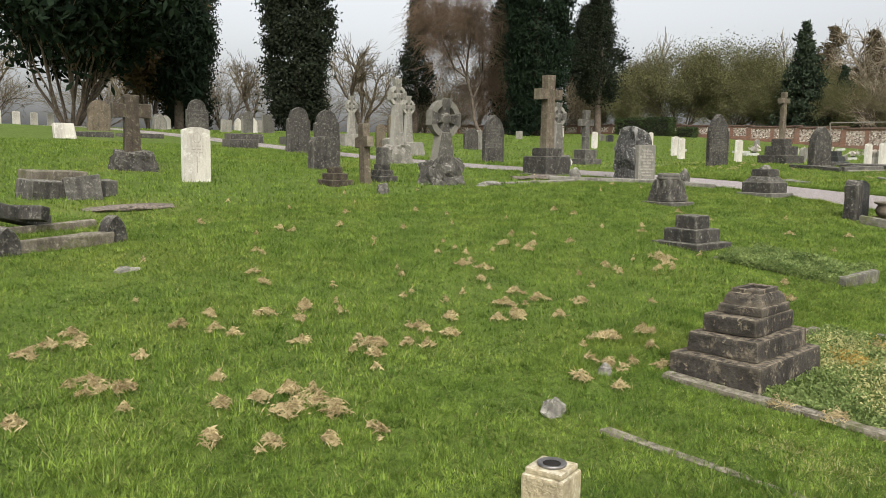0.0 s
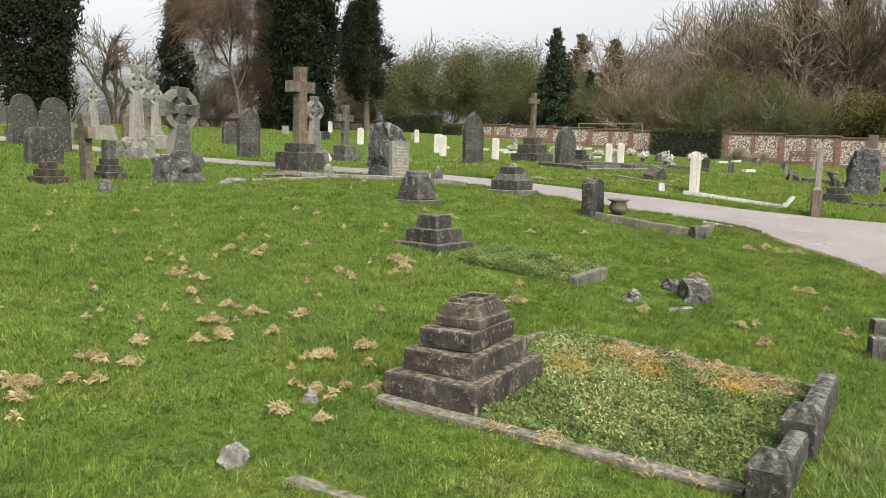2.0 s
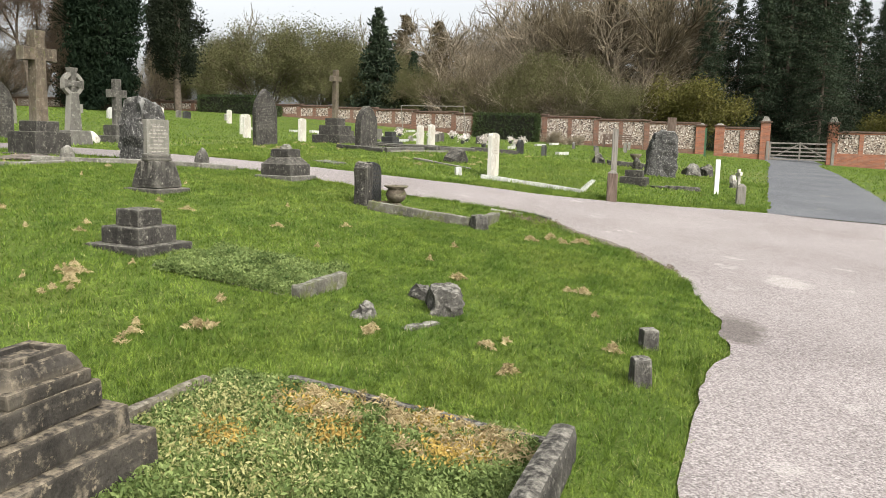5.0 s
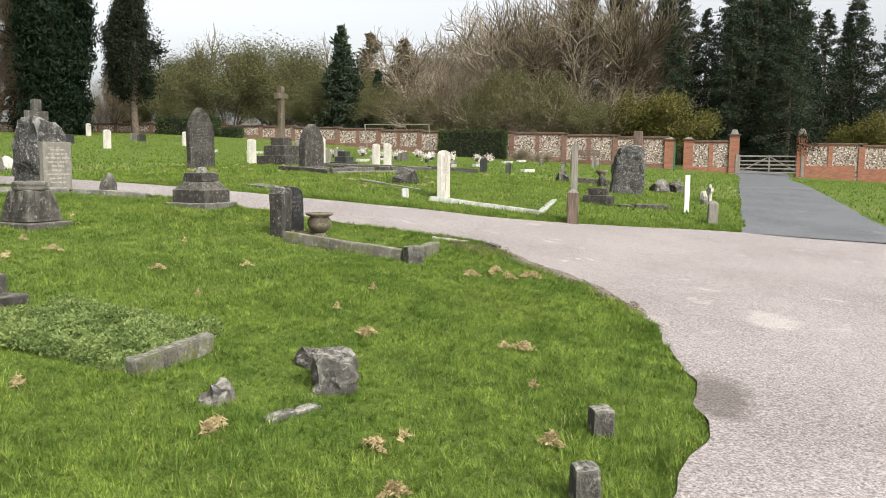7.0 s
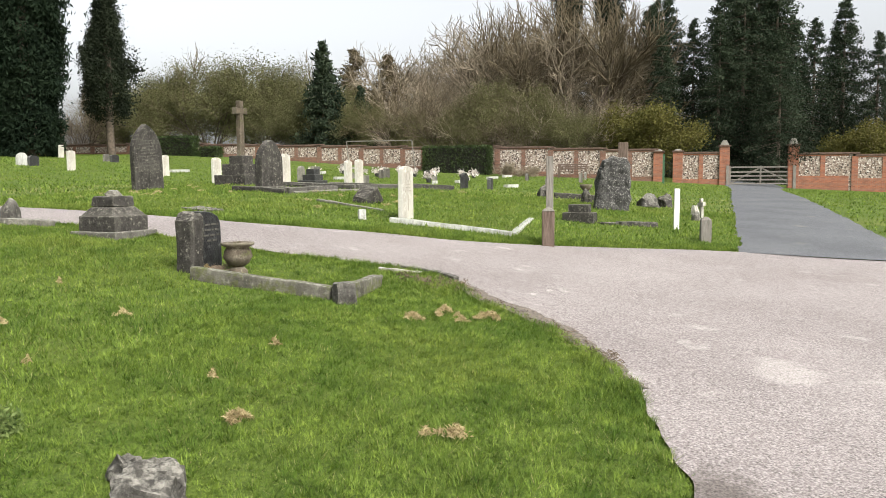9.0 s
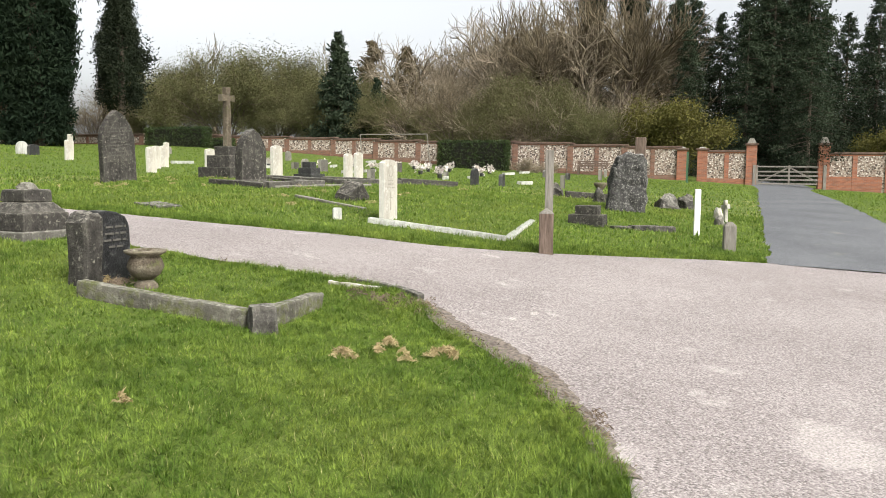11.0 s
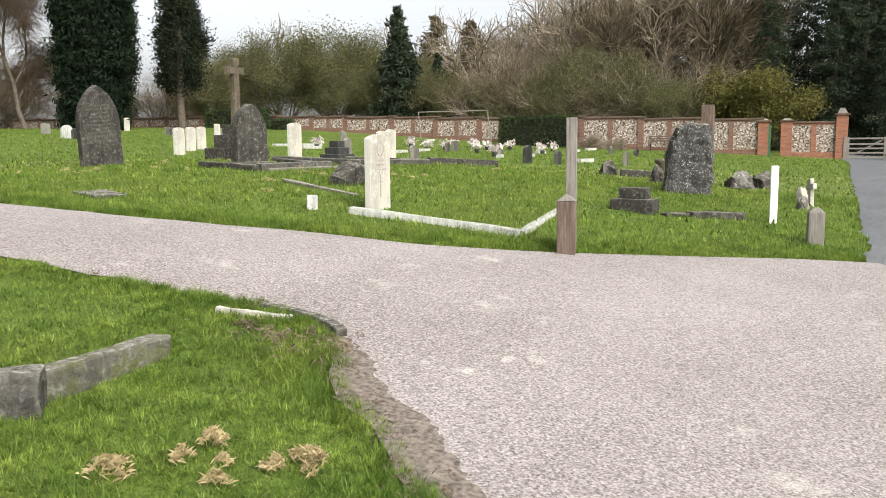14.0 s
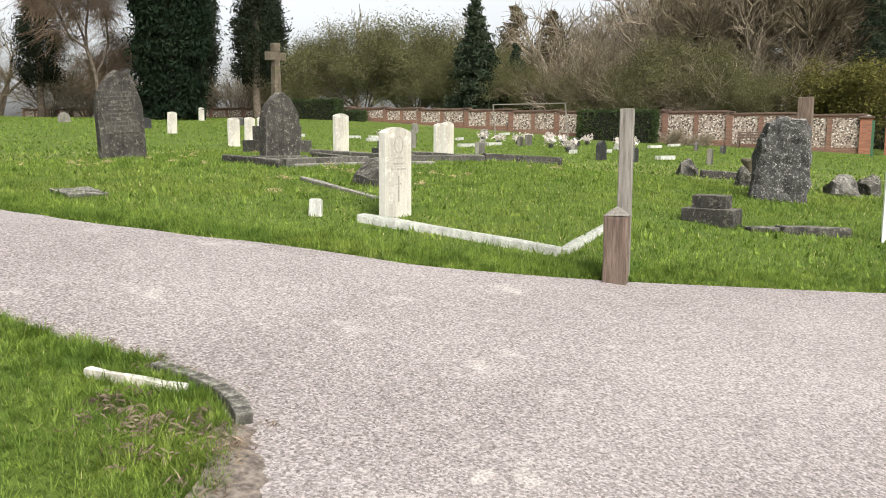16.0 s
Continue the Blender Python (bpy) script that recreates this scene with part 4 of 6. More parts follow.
for x, y, wx, wy, h, rz, tip_, mat in ((3.5, 10.5, 0.5, 0.3, 0.22, 20, 6, GREY_STONE), (3.95, 10.35, 0.42, 0.28, 0.26, -15, -10, GREY_STONE), (4.25, 10.55, 0.3, 0.26, 0.2, 5, 4, GREY_STONE), (3.75, 10.8, 0.75, 0.3, 0.3, 10, 3, KERB_STONE)):
    t = thing("fallen_stone", x, y, rz, "toppled grey stone block from a broken tomb", "stone", "toppled tomb blocks", (tip_, tip_ * 0.6))
    part("block", rough_up(block(-wx / 2, wx / 2, -wy / 2, wy / 2, -0.15, h, 0.015), 0.008, 8, 2, x), mat, t)
rock(4.2, 9.4, 1.1, 0.5, 0.05, EARTH, "low heap of dead leaves and soil", 10, 14)
rock(2.72, 6.3, 0.22, 0.12, 0.04, PALE_STONE, "flat pale stone chip in the grass", 0, 15)

# rows beyond, this side of the lane
headstone(9.7, 13.2, "low", 0.62, 0.64, 0.2, DARK_STONE, "squat dark weathered headstone", -5, rows=0, worn=0.012)
headstone(13.2, 19.2, "shoulder", 0.68, 1.25, 0.14, DARK_STONE, "dark weathered shouldered headstone", -8, (0, 2), 0)
headstone(12.6, 17.0, "shoulder", 0.68, 1.2, 0.14, DARK_STONE, "dark weathered rounded headstone in a row", -8, (0, -2), 0)
celtic_cross(13.0, 14.8, PALE_STONE, "tall pale wheel-head cross on a rough block", (0.72, 0.6, 0.42), 0.26, 1.6, 0.24, 2.0, -6, (0, 0), 0.02)
celtic_cross(17.6, 19.5, PALE_STONE, "pale wheel-head cross on a stepped base", (0.9, 0.8, 0.4), 0.24, 1.5, 0.24, 1.85, -6)
celtic_cross(19.8, 25.2, PALE_STONE, "pale wheel-head cross on a wide base", (1.3, 1.1, 0.45), 0.26, 1.5, 0.26, 1.9, -6)
headstone(20.6, 24.4, "round", 0.4, 0.9, 0.14, BROWN_STONE, "small brown rounded headstone", -6)
headstone(23.0, 26.5, "gothic", 0.4, 1.3, 0.14, BROWN_STONE, "narrow brown pointed headstone", -6)
headstone(21.2, 24.2, "low", 1.2, 0.4, 0.7, PALE_STONE, "low pale chest tomb", -6)
headstone(17.2, 15.5, "gothic", 0.66, 1.3, 0.16, DARK_STONE, "tall dark pointed headstone", -10, (0, 0), 6)
headstone(24.6, 23.4, "round", 0.68, 0.85, 0.16, DARK_STONE, "dark weathered round-topped headstone in grass", -8)
headstone(25.2, 23.5, "round", 0.5, 0.8, 0.12, PALE_STONE, "pale weathered round-topped headstone in grass", -8)
celtic_cross(16.4, 12.65, GREY_STONE, "grey wheel-head cross on a low base", (0.62, 0.55, 0.3), 0.26, 1.25, 0.25, 1.58, -8)
cr = thing("stone_cross", 18.5, 13.3, -8, "grey plain stone cross on a stepped base", "gravestone")
steps(cr, [(0.62, 0.62, -0.2, 0.15), (0.44, 0.44, 0.15, 0.4)], GREY_STONE, 0.004)
part("cross", rough_up(cross_bm(0.17, 0.14, 0.4, 1.45, 1.12, 0.5, 0.05), 0.005, 6, 1), GREY_STONE, cr)
rock(17.6, 13.3, 0.5, 0.3, 0.22, WHITE_STONE, "small white broken stone", 0, 16)
headstone(13.9, 26.2, "shoulder", 0.78, 1.35, 0.15, DARK_STONE, "dark weathered shouldered headstone", -4, rows=4)
headstone(12.3, 30.6, "round", 0.8, 1.12, 0.16, BROWN_STONE, "brown round-topped headstone by the yew", -8, (0, 3))
th = thing("tomb_end", 8.3, 22.9, 5, "leaning white tomb panel in the grass", "gravestone", "", (-14, 0))
part("panel", rough_up(block(-0.3, 0.3, -0.08, 0.08, -0.2, 0.4, 0.015, 0.9), 0.006, 6, 1), WHITE_STONE, th)
for x, y, w, d, h in ((12.6, 21.2, 0.9, 0.5, 0.24), (9.6, 24.6, 1.3, 0.5, 0.14), (11.6, 25.6, 1.4, 0.4, 0.12), (15.0, 25.0, 1.2, 0.5, 0.3), (16.6, 24.2, 1.1, 0.5, 0.3)):
    headstone(x, y, "rect", w, h, d, DARK_STONE, "low dark flat grave slab in grass", -6, worn=0.008)
for k in range(4):
    war_grave(13.8 + k * 1.35, 47.5 + k * 1.3, "white service headstone in a distant row", -8)
rnd = random.Random(4)
for k in range(16):
    x, y = 20 + rnd.uniform(0, 11), 38 + rnd.uniform(0, 14)
    sh = rnd.choice(("round", "gothic", "shoulder", "rect"))
    headstone(x, y, sh, rnd.uniform(0.45, 0.75), rnd.uniform(0.6, 1.2), 0.14, rnd.choice((PALE_STONE, WHITE_STONE, GREY_STONE, DARK_STONE)), {"round": "distant round-topped headstone in a row", "gothic": "distant pointed headstone in a row", "shoulder": "distant shouldered headstone in a row", "rect": "distant square headstone in a row"}[sh], rnd.uniform(-12, 6), (0, rnd.uniform(-3, 3)), worn=0, group="far headstones")

# ---- beyond the lane ----
headstone(19.85, 10.15, "gothic", 0.72, 1.32, 0.13, DARK_STONE, "tall dark gothic headstone leaning in the grass", -12, (3, -5), 9)
headstone(20.95, 8.02, "gothic", 0.60, 1.02, 0.2, DARK_STONE, "dark grey pointed headstone streaked by rain", -18, (0, 0), 0, base=(0.8, 0.36, 0.07))
for x0, y0, x1, y1, h, m in ((19.9, 7.1, 20.2, 8.4, 0.1, DARK_STONE), (19.9, 7.1, 21.3, 6.7, 0.12, GREY_STONE), (20.0, 7.05, 22.4, 6.2, 0.05, PALE_STONE), (21.3, 6.75, 21.8, 8.0, 0.1, DARK_STONE),
                             (22.2, 6.6, 24.6, 6.4, 0.12, GREY_STONE), (22.2, 6.6, 22.5, 8.6, 0.12, GREY_STONE), (24.6, 6.4, 24.9, 8.4, 0.12, GREY_STONE), (24.9, 6.5, 26.5, 5.6, 0.16, DARK_STONE)):
    kerb(x0, y0, x1, y1, 0.16, h, m, {DARK_STONE: "dark grave kerb in the grass", GREY_STONE: "grey grave kerb in the grass", PALE_STONE: "pale grave kerb in the grass"}[m])
fc = thing("stone_cross", 23.2, 9.95, -8, "tall thin stone cross on three dark steps", "gravestone")
steps(fc, [(0.9, 0.9, -0.2, 0.26), (0.64, 0.64, 0.26, 0.52), (0.4, 0.4, 0.52, 0.72)], DARK_STONE, 0.004)
part("cross", rough_up(cross_bm(0.13, 0.12, 0.70, 2.02, 1.78, 0.42, 0.15), 0.004, 6, 1), BROWN_STONE, fc)
sk = thing("stepped_pedestal", 27.0, 9.85, -10, "black stepped granite memorial block", "pedestal")
steps(sk, [(0.6, 0.6, -0.2, 0.18), (0.42, 0.42, 0.18, 0.34), (0.27, 0.27, 0.34, 0.5)], BLACK_GRANITE)
pg = thing("broken_stone", 19.3, 5.2, -20, "dark triangular broken stone in the grass", "stone", "", (10, 0))
part("stone", rough_up(prism([(-0.27, -0.1), (0.27, -0.1), (0.24, 0.08), (0.05, 0.3), (-0.05, 0.28), (-0.24, 0.1)], 0.3, 0.02), 0.012, 7, 2), DARK_STONE, pg)
wb = thing("broken_stone", 17.12, 4.45, 30, "small broken white marble stump by the lane", "stone", "", (0, 12))
part("stone", rough_up(block(-0.05, 0.05, -0.06, 0.06, -0.1, 0.15, 0.02), 0.006, 9, 2), WHITE_MARBLE, wb)
war_grave(17.66, 3.93, "white service headstone with carved emblem and cross, by the lane", -7, True, 0.83)
kerb(17.22, 4.05, 17.42, 2.2, 0.11, 0.075, WHITE_MARBLE, "white marble grave kerb beside the lane")
kerb(17.46, 2.2, 19.5, 2.28, 0.10, 0.05, WHITE_MARBLE, "white marble grave kerb beside the lane")
for x0, y0, x1, y1 in ((18.3, 4.55, 18.9, 6.0),):
    kerb(x0, y0, x1, y1, 0.09, 0.04, PALE_STONE, "thin pale kerb sunk in the grass")
kerb(16.35, 6.5, 16.5, 7.0, 0.4, 0.03, GREY_STONE, "flat green-stained slab by the lane edge")

post = thing("wooden_post", 16.90, 1.585, 10, "stout weathered wooden post with a pointed top", "post")
part("shaft", rough_up(block(-0.085, 0.085, -0.085, 0.085, -0.3, 0.5, 0.015), 0.006, 6, 2), OLD_WOOD, post)
part("point", block(-0.09, 0.09, -0.09, 0.09, 0.5, 0.56, 0.004, 0.1), GREY_WOOD, post)
plank = thing("timber_upright", 17.13, 1.60, 8, "tall thin silvered timber upright behind a post", "post")
part("shaft", rough_up(block(-0.04, 0.04, -0.05, 0.05, -0.3, 1.25, 0.008), 0.003, 4, 1), GREY_WOOD, plank)
bol = thing("wooden_bollard", 19.42, -0.59, 5, "short silvered wooden bollard with a weathered top", "bollard")
part("shaft", rough_up(block(-0.085, 0.085, -0.085, 0.085, -0.3, 0.36, 0.02), 0.006, 6, 2), GREY_WOOD, bol)
part("point", block(-0.085, 0.085, -0.085, 0.085, 0.36, 0.41, 0.004, 0.3), GREY_WOOD, bol)
wp = thing("marker_post", 20.65, -0.13, 5, "white painted marker post at the lane edge", "post", "", (0, -2))
part("shaft", block(-0.06, 0.06, -0.045, 0.045, -0.3, 0.72, 0.008), WHITE_PAINT, wp)

rd = thing("headstone", 23.0, 1.2, -74, "dark rough-hewn rocky headstone, crusted with lichen", "headstone")
part("boulder", rough_up(prism([(-0.36, -0.2), (0.36, -0.2), (0.37, 0.5), (0.35, 0.98), (0.3, 1.08), (0.02, 1.1), (-0.14, 1.03), (-0.25, 0.8), (-0.31, 0.5)], 0.34, 0.05), 0.05, 6, 4, 3.0), ROCK, rd)
tp = thing("timber_upright", 25.4, 1.11, 0, "tall weathered square timber upright", "post")
part("shaft", rough_up(block(-0.11, 0.11, -0.11, 0.11, -0.3, 2.117 - tp.matrix_world.translation.z, 0.012), 0.004, 4, 1), OLD_WOOD, tp)
sd = thing("headstone", 20.15, 1.52, -8, "small dark stepped granite headstone", "headstone")
steps(sd, [(0.3, 0.56, -0.15, 0.16), (0.2, 0.37, 0.16, 0.3)], DARK_STONE, 0.003)
kerb(20.2, 0.85, 20.7, 0.25, 0.2, 0.08, DARK_STONE, "dark flat kerb slab near the lane")
kerb(20.0, 1.15, 20.3, 0.85, 0.2, 0.05, DARK_STONE, "dark flat kerb slab near the lane")
for x, y, w, h, m, lab in ((22.4, -0.5, 0.24, 0.2, PALE_STONE, "pale broken stone near the drive"), (23.6, -0.5, 0.3, 0.22, WHITE_STONE, "white broken stone near the drive"), (25.3, 0.5, 0.75, 0.3, GREY_STONE, "grey stone heap in the grass"), (26.0, 0.15, 0.5, 0.32, DARK_STONE, "dark stone heap in the grass"), (24.8, 1.9, 0.4, 0.3, DARK_STONE, "dark pointed stone in the grass")):
    rock(x, y, w, w * 0.7, h, m, lab, 0, x)
uc = thing("stone_cross", 22.9, -0.62, 20, "small white stone cross near the drive", "gravestone", "", (0, 6))
part("cross", cross_bm(0.08, 0.06, -0.1, 0.42, 0.3, 0.3), WHITE_STONE, uc)
u2 = thing("stone_urn", 27.5, 2.2, 0, "small stone urn on a kerbed grave", "urn")
part("bowl", lathe([(0.1, -0.05), (0.07, 0.1), (0.05, 0.2), (0.16, 0.34), (0.17, 0.4), (0.1, 0.4)]), BROWN_STONE, u2)
kerb(26.5, 2.9, 27.0, 1.2, 0.2, 0.14, DARK_STONE, "dark brick-like kerb of a grave")
rock(26.8, 3.2, 0.7, 0.4, 0.28, DARK_STONE, "dark wedge of stone by a kerb", 0, 21)

# far service headstones and other stones
for x, y, lean in ((33.56, 23.6, 1), (28.94, 16.3, -1), (31.73, 18.2, 1), (33.27, 19.0, -1), (27.82, 13.44, 0), (28.4, 9.35, 0), (27.4, 8.6, 0), (44.9, 27.4, 0), (24.6, 9.5, 0), (48.9, 37.3, 0)):
    war_grave(x, y, "white service headstone standing in the grass", -6, False, 0.81, (0, lean))
for k in range(26):
    x, y = rnd.uniform(33, 57), rnd.uniform(3, 34)
    m = rnd.choice((PALE_STONE, GREY_STONE, DARK_STONE, WHITE_MARBLE, BLACK_GRANITE))
    headstone(x, y, rnd.choice(("round", "low", "rect")), rnd.uniform(0.4, 0.65), rnd.uniform(0.3, 0.6), 0.14, m, "low modern headstone among far graves", rnd.uniform(-10, 5), worn=0, group="low far headstones")
for k in range(14):
    x, y = rnd.uniform(36, 56), rnd.uniform(6, 22)
    kerb(x, y, x + rnd.uniform(0.8, 1.8), y + rnd.uniform(-0.3, 0.3), 0.2, 0.13, WHITE_MARBLE, "white marble kerb among far graves", 0, 0.02, "far white kerbs")
gp = thing("green_post", 56, 0.7, 0, "thin green and white post by the wall gap", "post")
part("shaft", block(-0.06, 0.06, -0.06, 0.06, -0.2, 1.75, 0.01), GREEN_PAINT, gp)

bench = thing("park_bench", 58.6, 6.4, 90, "dark wooden park bench against the wall", "bench")
for k in range(4):
    part("seat_slat", block(-0.95, 0.95, -0.25 + k * 0.125, -0.15 + k * 0.125, 0.43, 0.46, 0.006), OLD_WOOD, bench)
for k in range(3):
    part("back_slat", block(-0.95, 0.95, -0.3, -0.265, 0.56 + k * 0.13, 0.66 + k * 0.13, 0.006), OLD_WOOD, bench)
for x in (-0.85, 0.85):
    for yy in (-0.28, 0.2):
        part("leg", block(x - 0.04, x + 0.04, yy - 0.04, yy + 0.04, -0.1, 0.9 if yy < 0 else 0.62, 0.008), OLD_WOOD, bench)
    part("armrest", block(x - 0.045, x + 0.045, -0.3, 0.26, 0.62, 0.66, 0.01), OLD_WOOD, bench)
frame_ = thing("metal_frame", 56.5, 18.6, 90, "thin pale tubular metal frame standing on the grass", "frame")
for x in (-2.3, 2.3):
    bm = block(-0.03, 0.03, -0.03, 0.03, -0.1, 1.95, 0.008)
    bmesh.ops.transform(bm, matrix=Matrix.Translation((x, 0, 0)) @ Matrix.Rotation(0.1 if x > 0 else 0.12, 4, "Y"), verts=bm.verts)
    part("leg", bm, GREY_WOOD, frame_)
part("crossbar", block(-2.1, 2.5, -0.03, 0.03, 1.9, 1.96, 0.008), GREY_WOOD, frame_)

# flowers on the far graves
def flower_bunch(x, y, seed, material):
    """A bunch of flowers in a low pot."""
    rng = np.random.default_rng(seed)
    t = thing("flower_pot", x, y, 0, "pale flowers in a small dark pot on a grave", "flowers", "flowers on far graves")
    part("pot", lathe([(0.09, -0.05), (0.11, 0.12), (0.12, 0.2), (0.1, 0.2)], 10), BLACK_GRANITE, t)
    n = 70
    p = rng.normal(size=(n, 3)) * np.array([0.13, 0.13, 0.08]) + np.array([0, 0, 0.33])
    d = rng.normal(size=(n, 3)) * 0.045
    e = rng.normal(size=(n, 3)) * 0.045
    tagged(raw("posy", np.stack([p - d, p + e, p + d, p - e], 1).reshape(-1, 3), np.arange(4 * n).reshape(n, 4), material, t), kind="stuff")


for k in range(14):
    flower_bunch(rnd.uniform(40, 55), rnd.uniform(9, 19), k, PETALS)

# ---- trees, hedges and the wood behind the wall ----
def leaves(points, size, rng, stretch=1.0, droop=0.0, material_name="crown"):
    """Leaf quads at the points, turned at random; droop hangs them down."""
    n = len(points)
    a = rng.normal(size=(n, 3))
    a[:, 2] -= droop
    a /= np.linalg.norm(a, axis=1)[:, None]
    b = np.cross(a, rng.normal(size=(n, 3)))
    b /= np.linalg.norm(b, axis=1)[:, None]
    s = size * rng.uniform(0.6, 1.4, n)[:, None]
    a, b = a * s * stretch, b * s * 0.5
    v = np.stack([points - a, points - b * 0.9 + a * 0.1, points + a, points + b * 0.9 + a * 0.1], 1).reshape(-1, 3)
    f = np.arange(4 * n).reshape(n, 4)
    return v, f


def tubes(segs, sides=4):
    """Tapered tubes for segments (x0 y0 z0 x1 y1 z1 r0 r1)."""
    s = np.asarray(segs, float)
    p, q = s[:, :3], s[:, 3:6]
    d = q - p
    d /= np.maximum(np.linalg.norm(d, axis=1), 1e-6)[:, None]
    ref = np.where(np.abs(d[:, 2:3]) > 0.9, np.array([[1.0, 0, 0]]), np.array([[0, 0, 1.0]]))
    u = np.cross(d, ref)
    u /= np.linalg.norm(u, axis=1)[:, None]
    w = np.cross(d, u)
    ring = []
    for c, r in ((p, s[:, 6]), (q, s[:, 7])):
        for k in range(sides):
            an = 2 * math.pi * k / sides
            ring.append(c + (u * math.cos(an) + w * math.sin(an)) * r[:, None])
    v = np.stack(ring, 1).reshape(-1, 3)
    base = (np.arange(len(s)) * 2 * sides)[:, None, None]
    k = np.arange(sides)
    quad = np.stack([k, (k + 1) % sides, sides + (k + 1) % sides, sides + k], -1)[None]
    return v, (base + quad).reshape(-1, 4)


def grow(rng, start, way, length, radius, depth, spread, rise, out, kids=3, shrink=0.72):
    """A branch in three bending pieces, and the branches that it bears."""
    p, d = np.array(start, float), np.array(way, float)
    pieces = 3
    for k in range(pieces):
        d = d + rng.normal(size=3) * spread * 0.35
        d[2] += rise
        d /= np.linalg.norm(d)
        q = p + d * length / pieces
        r0, r1 = radius * (1 - 0.3 * k / pieces), radius * (1 - 0.3 * (k + 1) / pieces)
        out.append((*p, *q, r0, r1, depth))
        p = q
        if depth > 0 and k >= 0:
            for j in range(kids if k == pieces - 1 else max(1, kids - 2)):
                side = rng.normal(size=3)
                nd = d + side / np.linalg.norm(side) * spread
                grow(rng, p, nd / np.linalg.norm(nd), length * shrink * rng.uniform(0.75, 1.15), radius * 0.52, depth - 1, spread, rise, out, kids, shrink)


def bare_tree(name, seed, height, spread, twig, bark, label, kids=3, depth=4, trunk=0.35, rise=0.06, leaf=None, stems=1, lean=0.35):
    """Leafless tree: trunk, limbs, and a haze of twigs."""
    rng = np.random.default_rng(seed)
    t = new(name)
    tagged(t, label, "tree")
    segs = []
    for s in range(stems):
        a = rng.uniform(0, 2 * math.pi)
        w = np.array([math.cos(a) * lean, math.sin(a) * lean, 1.0]) if stems > 1 else np.array([0.03, 0.02, 1.0])
        grow(rng, (math.cos(a) * 0.2 * (stems > 1), math.sin(a) * 0.2 * (stems > 1), -0.3), w / np.linalg.norm(w), height * trunk, height * 0.019 / stems ** 0.4, depth, spread, rise, segs, kids)
    s = np.array(segs)
    thick = s[:, 8] >= depth - 1
    v, f = tubes(s[thick][:, :8], 6)
    raw("trunk", v, f, bark, t)
    v, f = tubes(np.maximum(s[~thick][:, :8], np.array([-1e9] * 6 + [0.012, 0.008])), 3)
    raw("twig_crown", v, f, twig, t)
    if leaf:
        tips = s[s[:, 8] == 0][:, 3:6]
        pts = np.repeat(tips, leaf[1], 0) + rng.normal(size=(len(tips) * leaf[1], 3)) * leaf[3]
        v, f = leaves(pts, leaf[2], rng, 1.2)
        raw("crown", v, f, leaf[0], t)
    return t


def clumped(rng, centres, each, sigma):
    return np.repeat(centres, each, 0) + rng.normal(size=(len(centres) * each, 3)) * np.repeat(sigma, each)[:, None]


def column_tree(name, seed, height, radius, leaf, bark, label, profile, clumps=420, each=26, size=0.22, stretch=1.0, droop=0.4, sigma=0.42, bare=0.0, trunk_r=0.35, wob=0.16):
    """Dense upright crown of clumps on a trunk; profile gives the width by height."""
    rng = np.random.default_rng(seed)
    t = new(name)
    tagged(t, label, "tree")
    u = rng.uniform(0, 1, clumps) ** 0.9
    an = rng.uniform(0, 2 * math.pi, clumps)
    r = radius * np.array([profile(x) for x in u]) * (1 + wob * np.sin(an * 3 + u * 17 + seed) + wob * 0.7 * np.sin(an * 7 + u * 31)) * rng.uniform(0.55, 1.04, clumps) ** 0.6
    c = np.stack([r * np.cos(an), r * np.sin(an), bare + u * (height - bare)], 1)
    pts = clumped(rng, c, each, sigma * rng.uniform(0.6, 1.2, clumps))
    pts[:, 2] = np.maximum(pts[:, 2], 0.05)
    v, f = leaves(pts, size, rng, stretch, droop)
    raw("crown", v, f, leaf, t)
    segs, n = [], 9
    x0 = np.zeros(2)
    for k in range(n):
        x1 = x0 + rng.normal(size=2) * 0.08
        segs.append((x0[0], x0[1], -0.3 + k * height / n, x1[0], x1[1], -0.3 + (k + 1) * height / n, trunk_r * (1 - k / n * 0.8), trunk_r * (1 - (k + 1) / n * 0.8)))
        x0 = x1
    for k in range(26):
        z = rng.uniform(max(bare, 1) * 0.8, height * 0.9)
        a = rng.uniform(0, 2 * math.pi)
        l = radius * 0.8 * profile(min(1, z / height))
        segs.append((0, 0, z, l * math.cos(a), l * math.sin(a), z + l * 0.5, 0.06, 0.02))
    v, f = tubes(segs, 8)
    smooth(raw("trunk", v, f, bark, t))
    return t


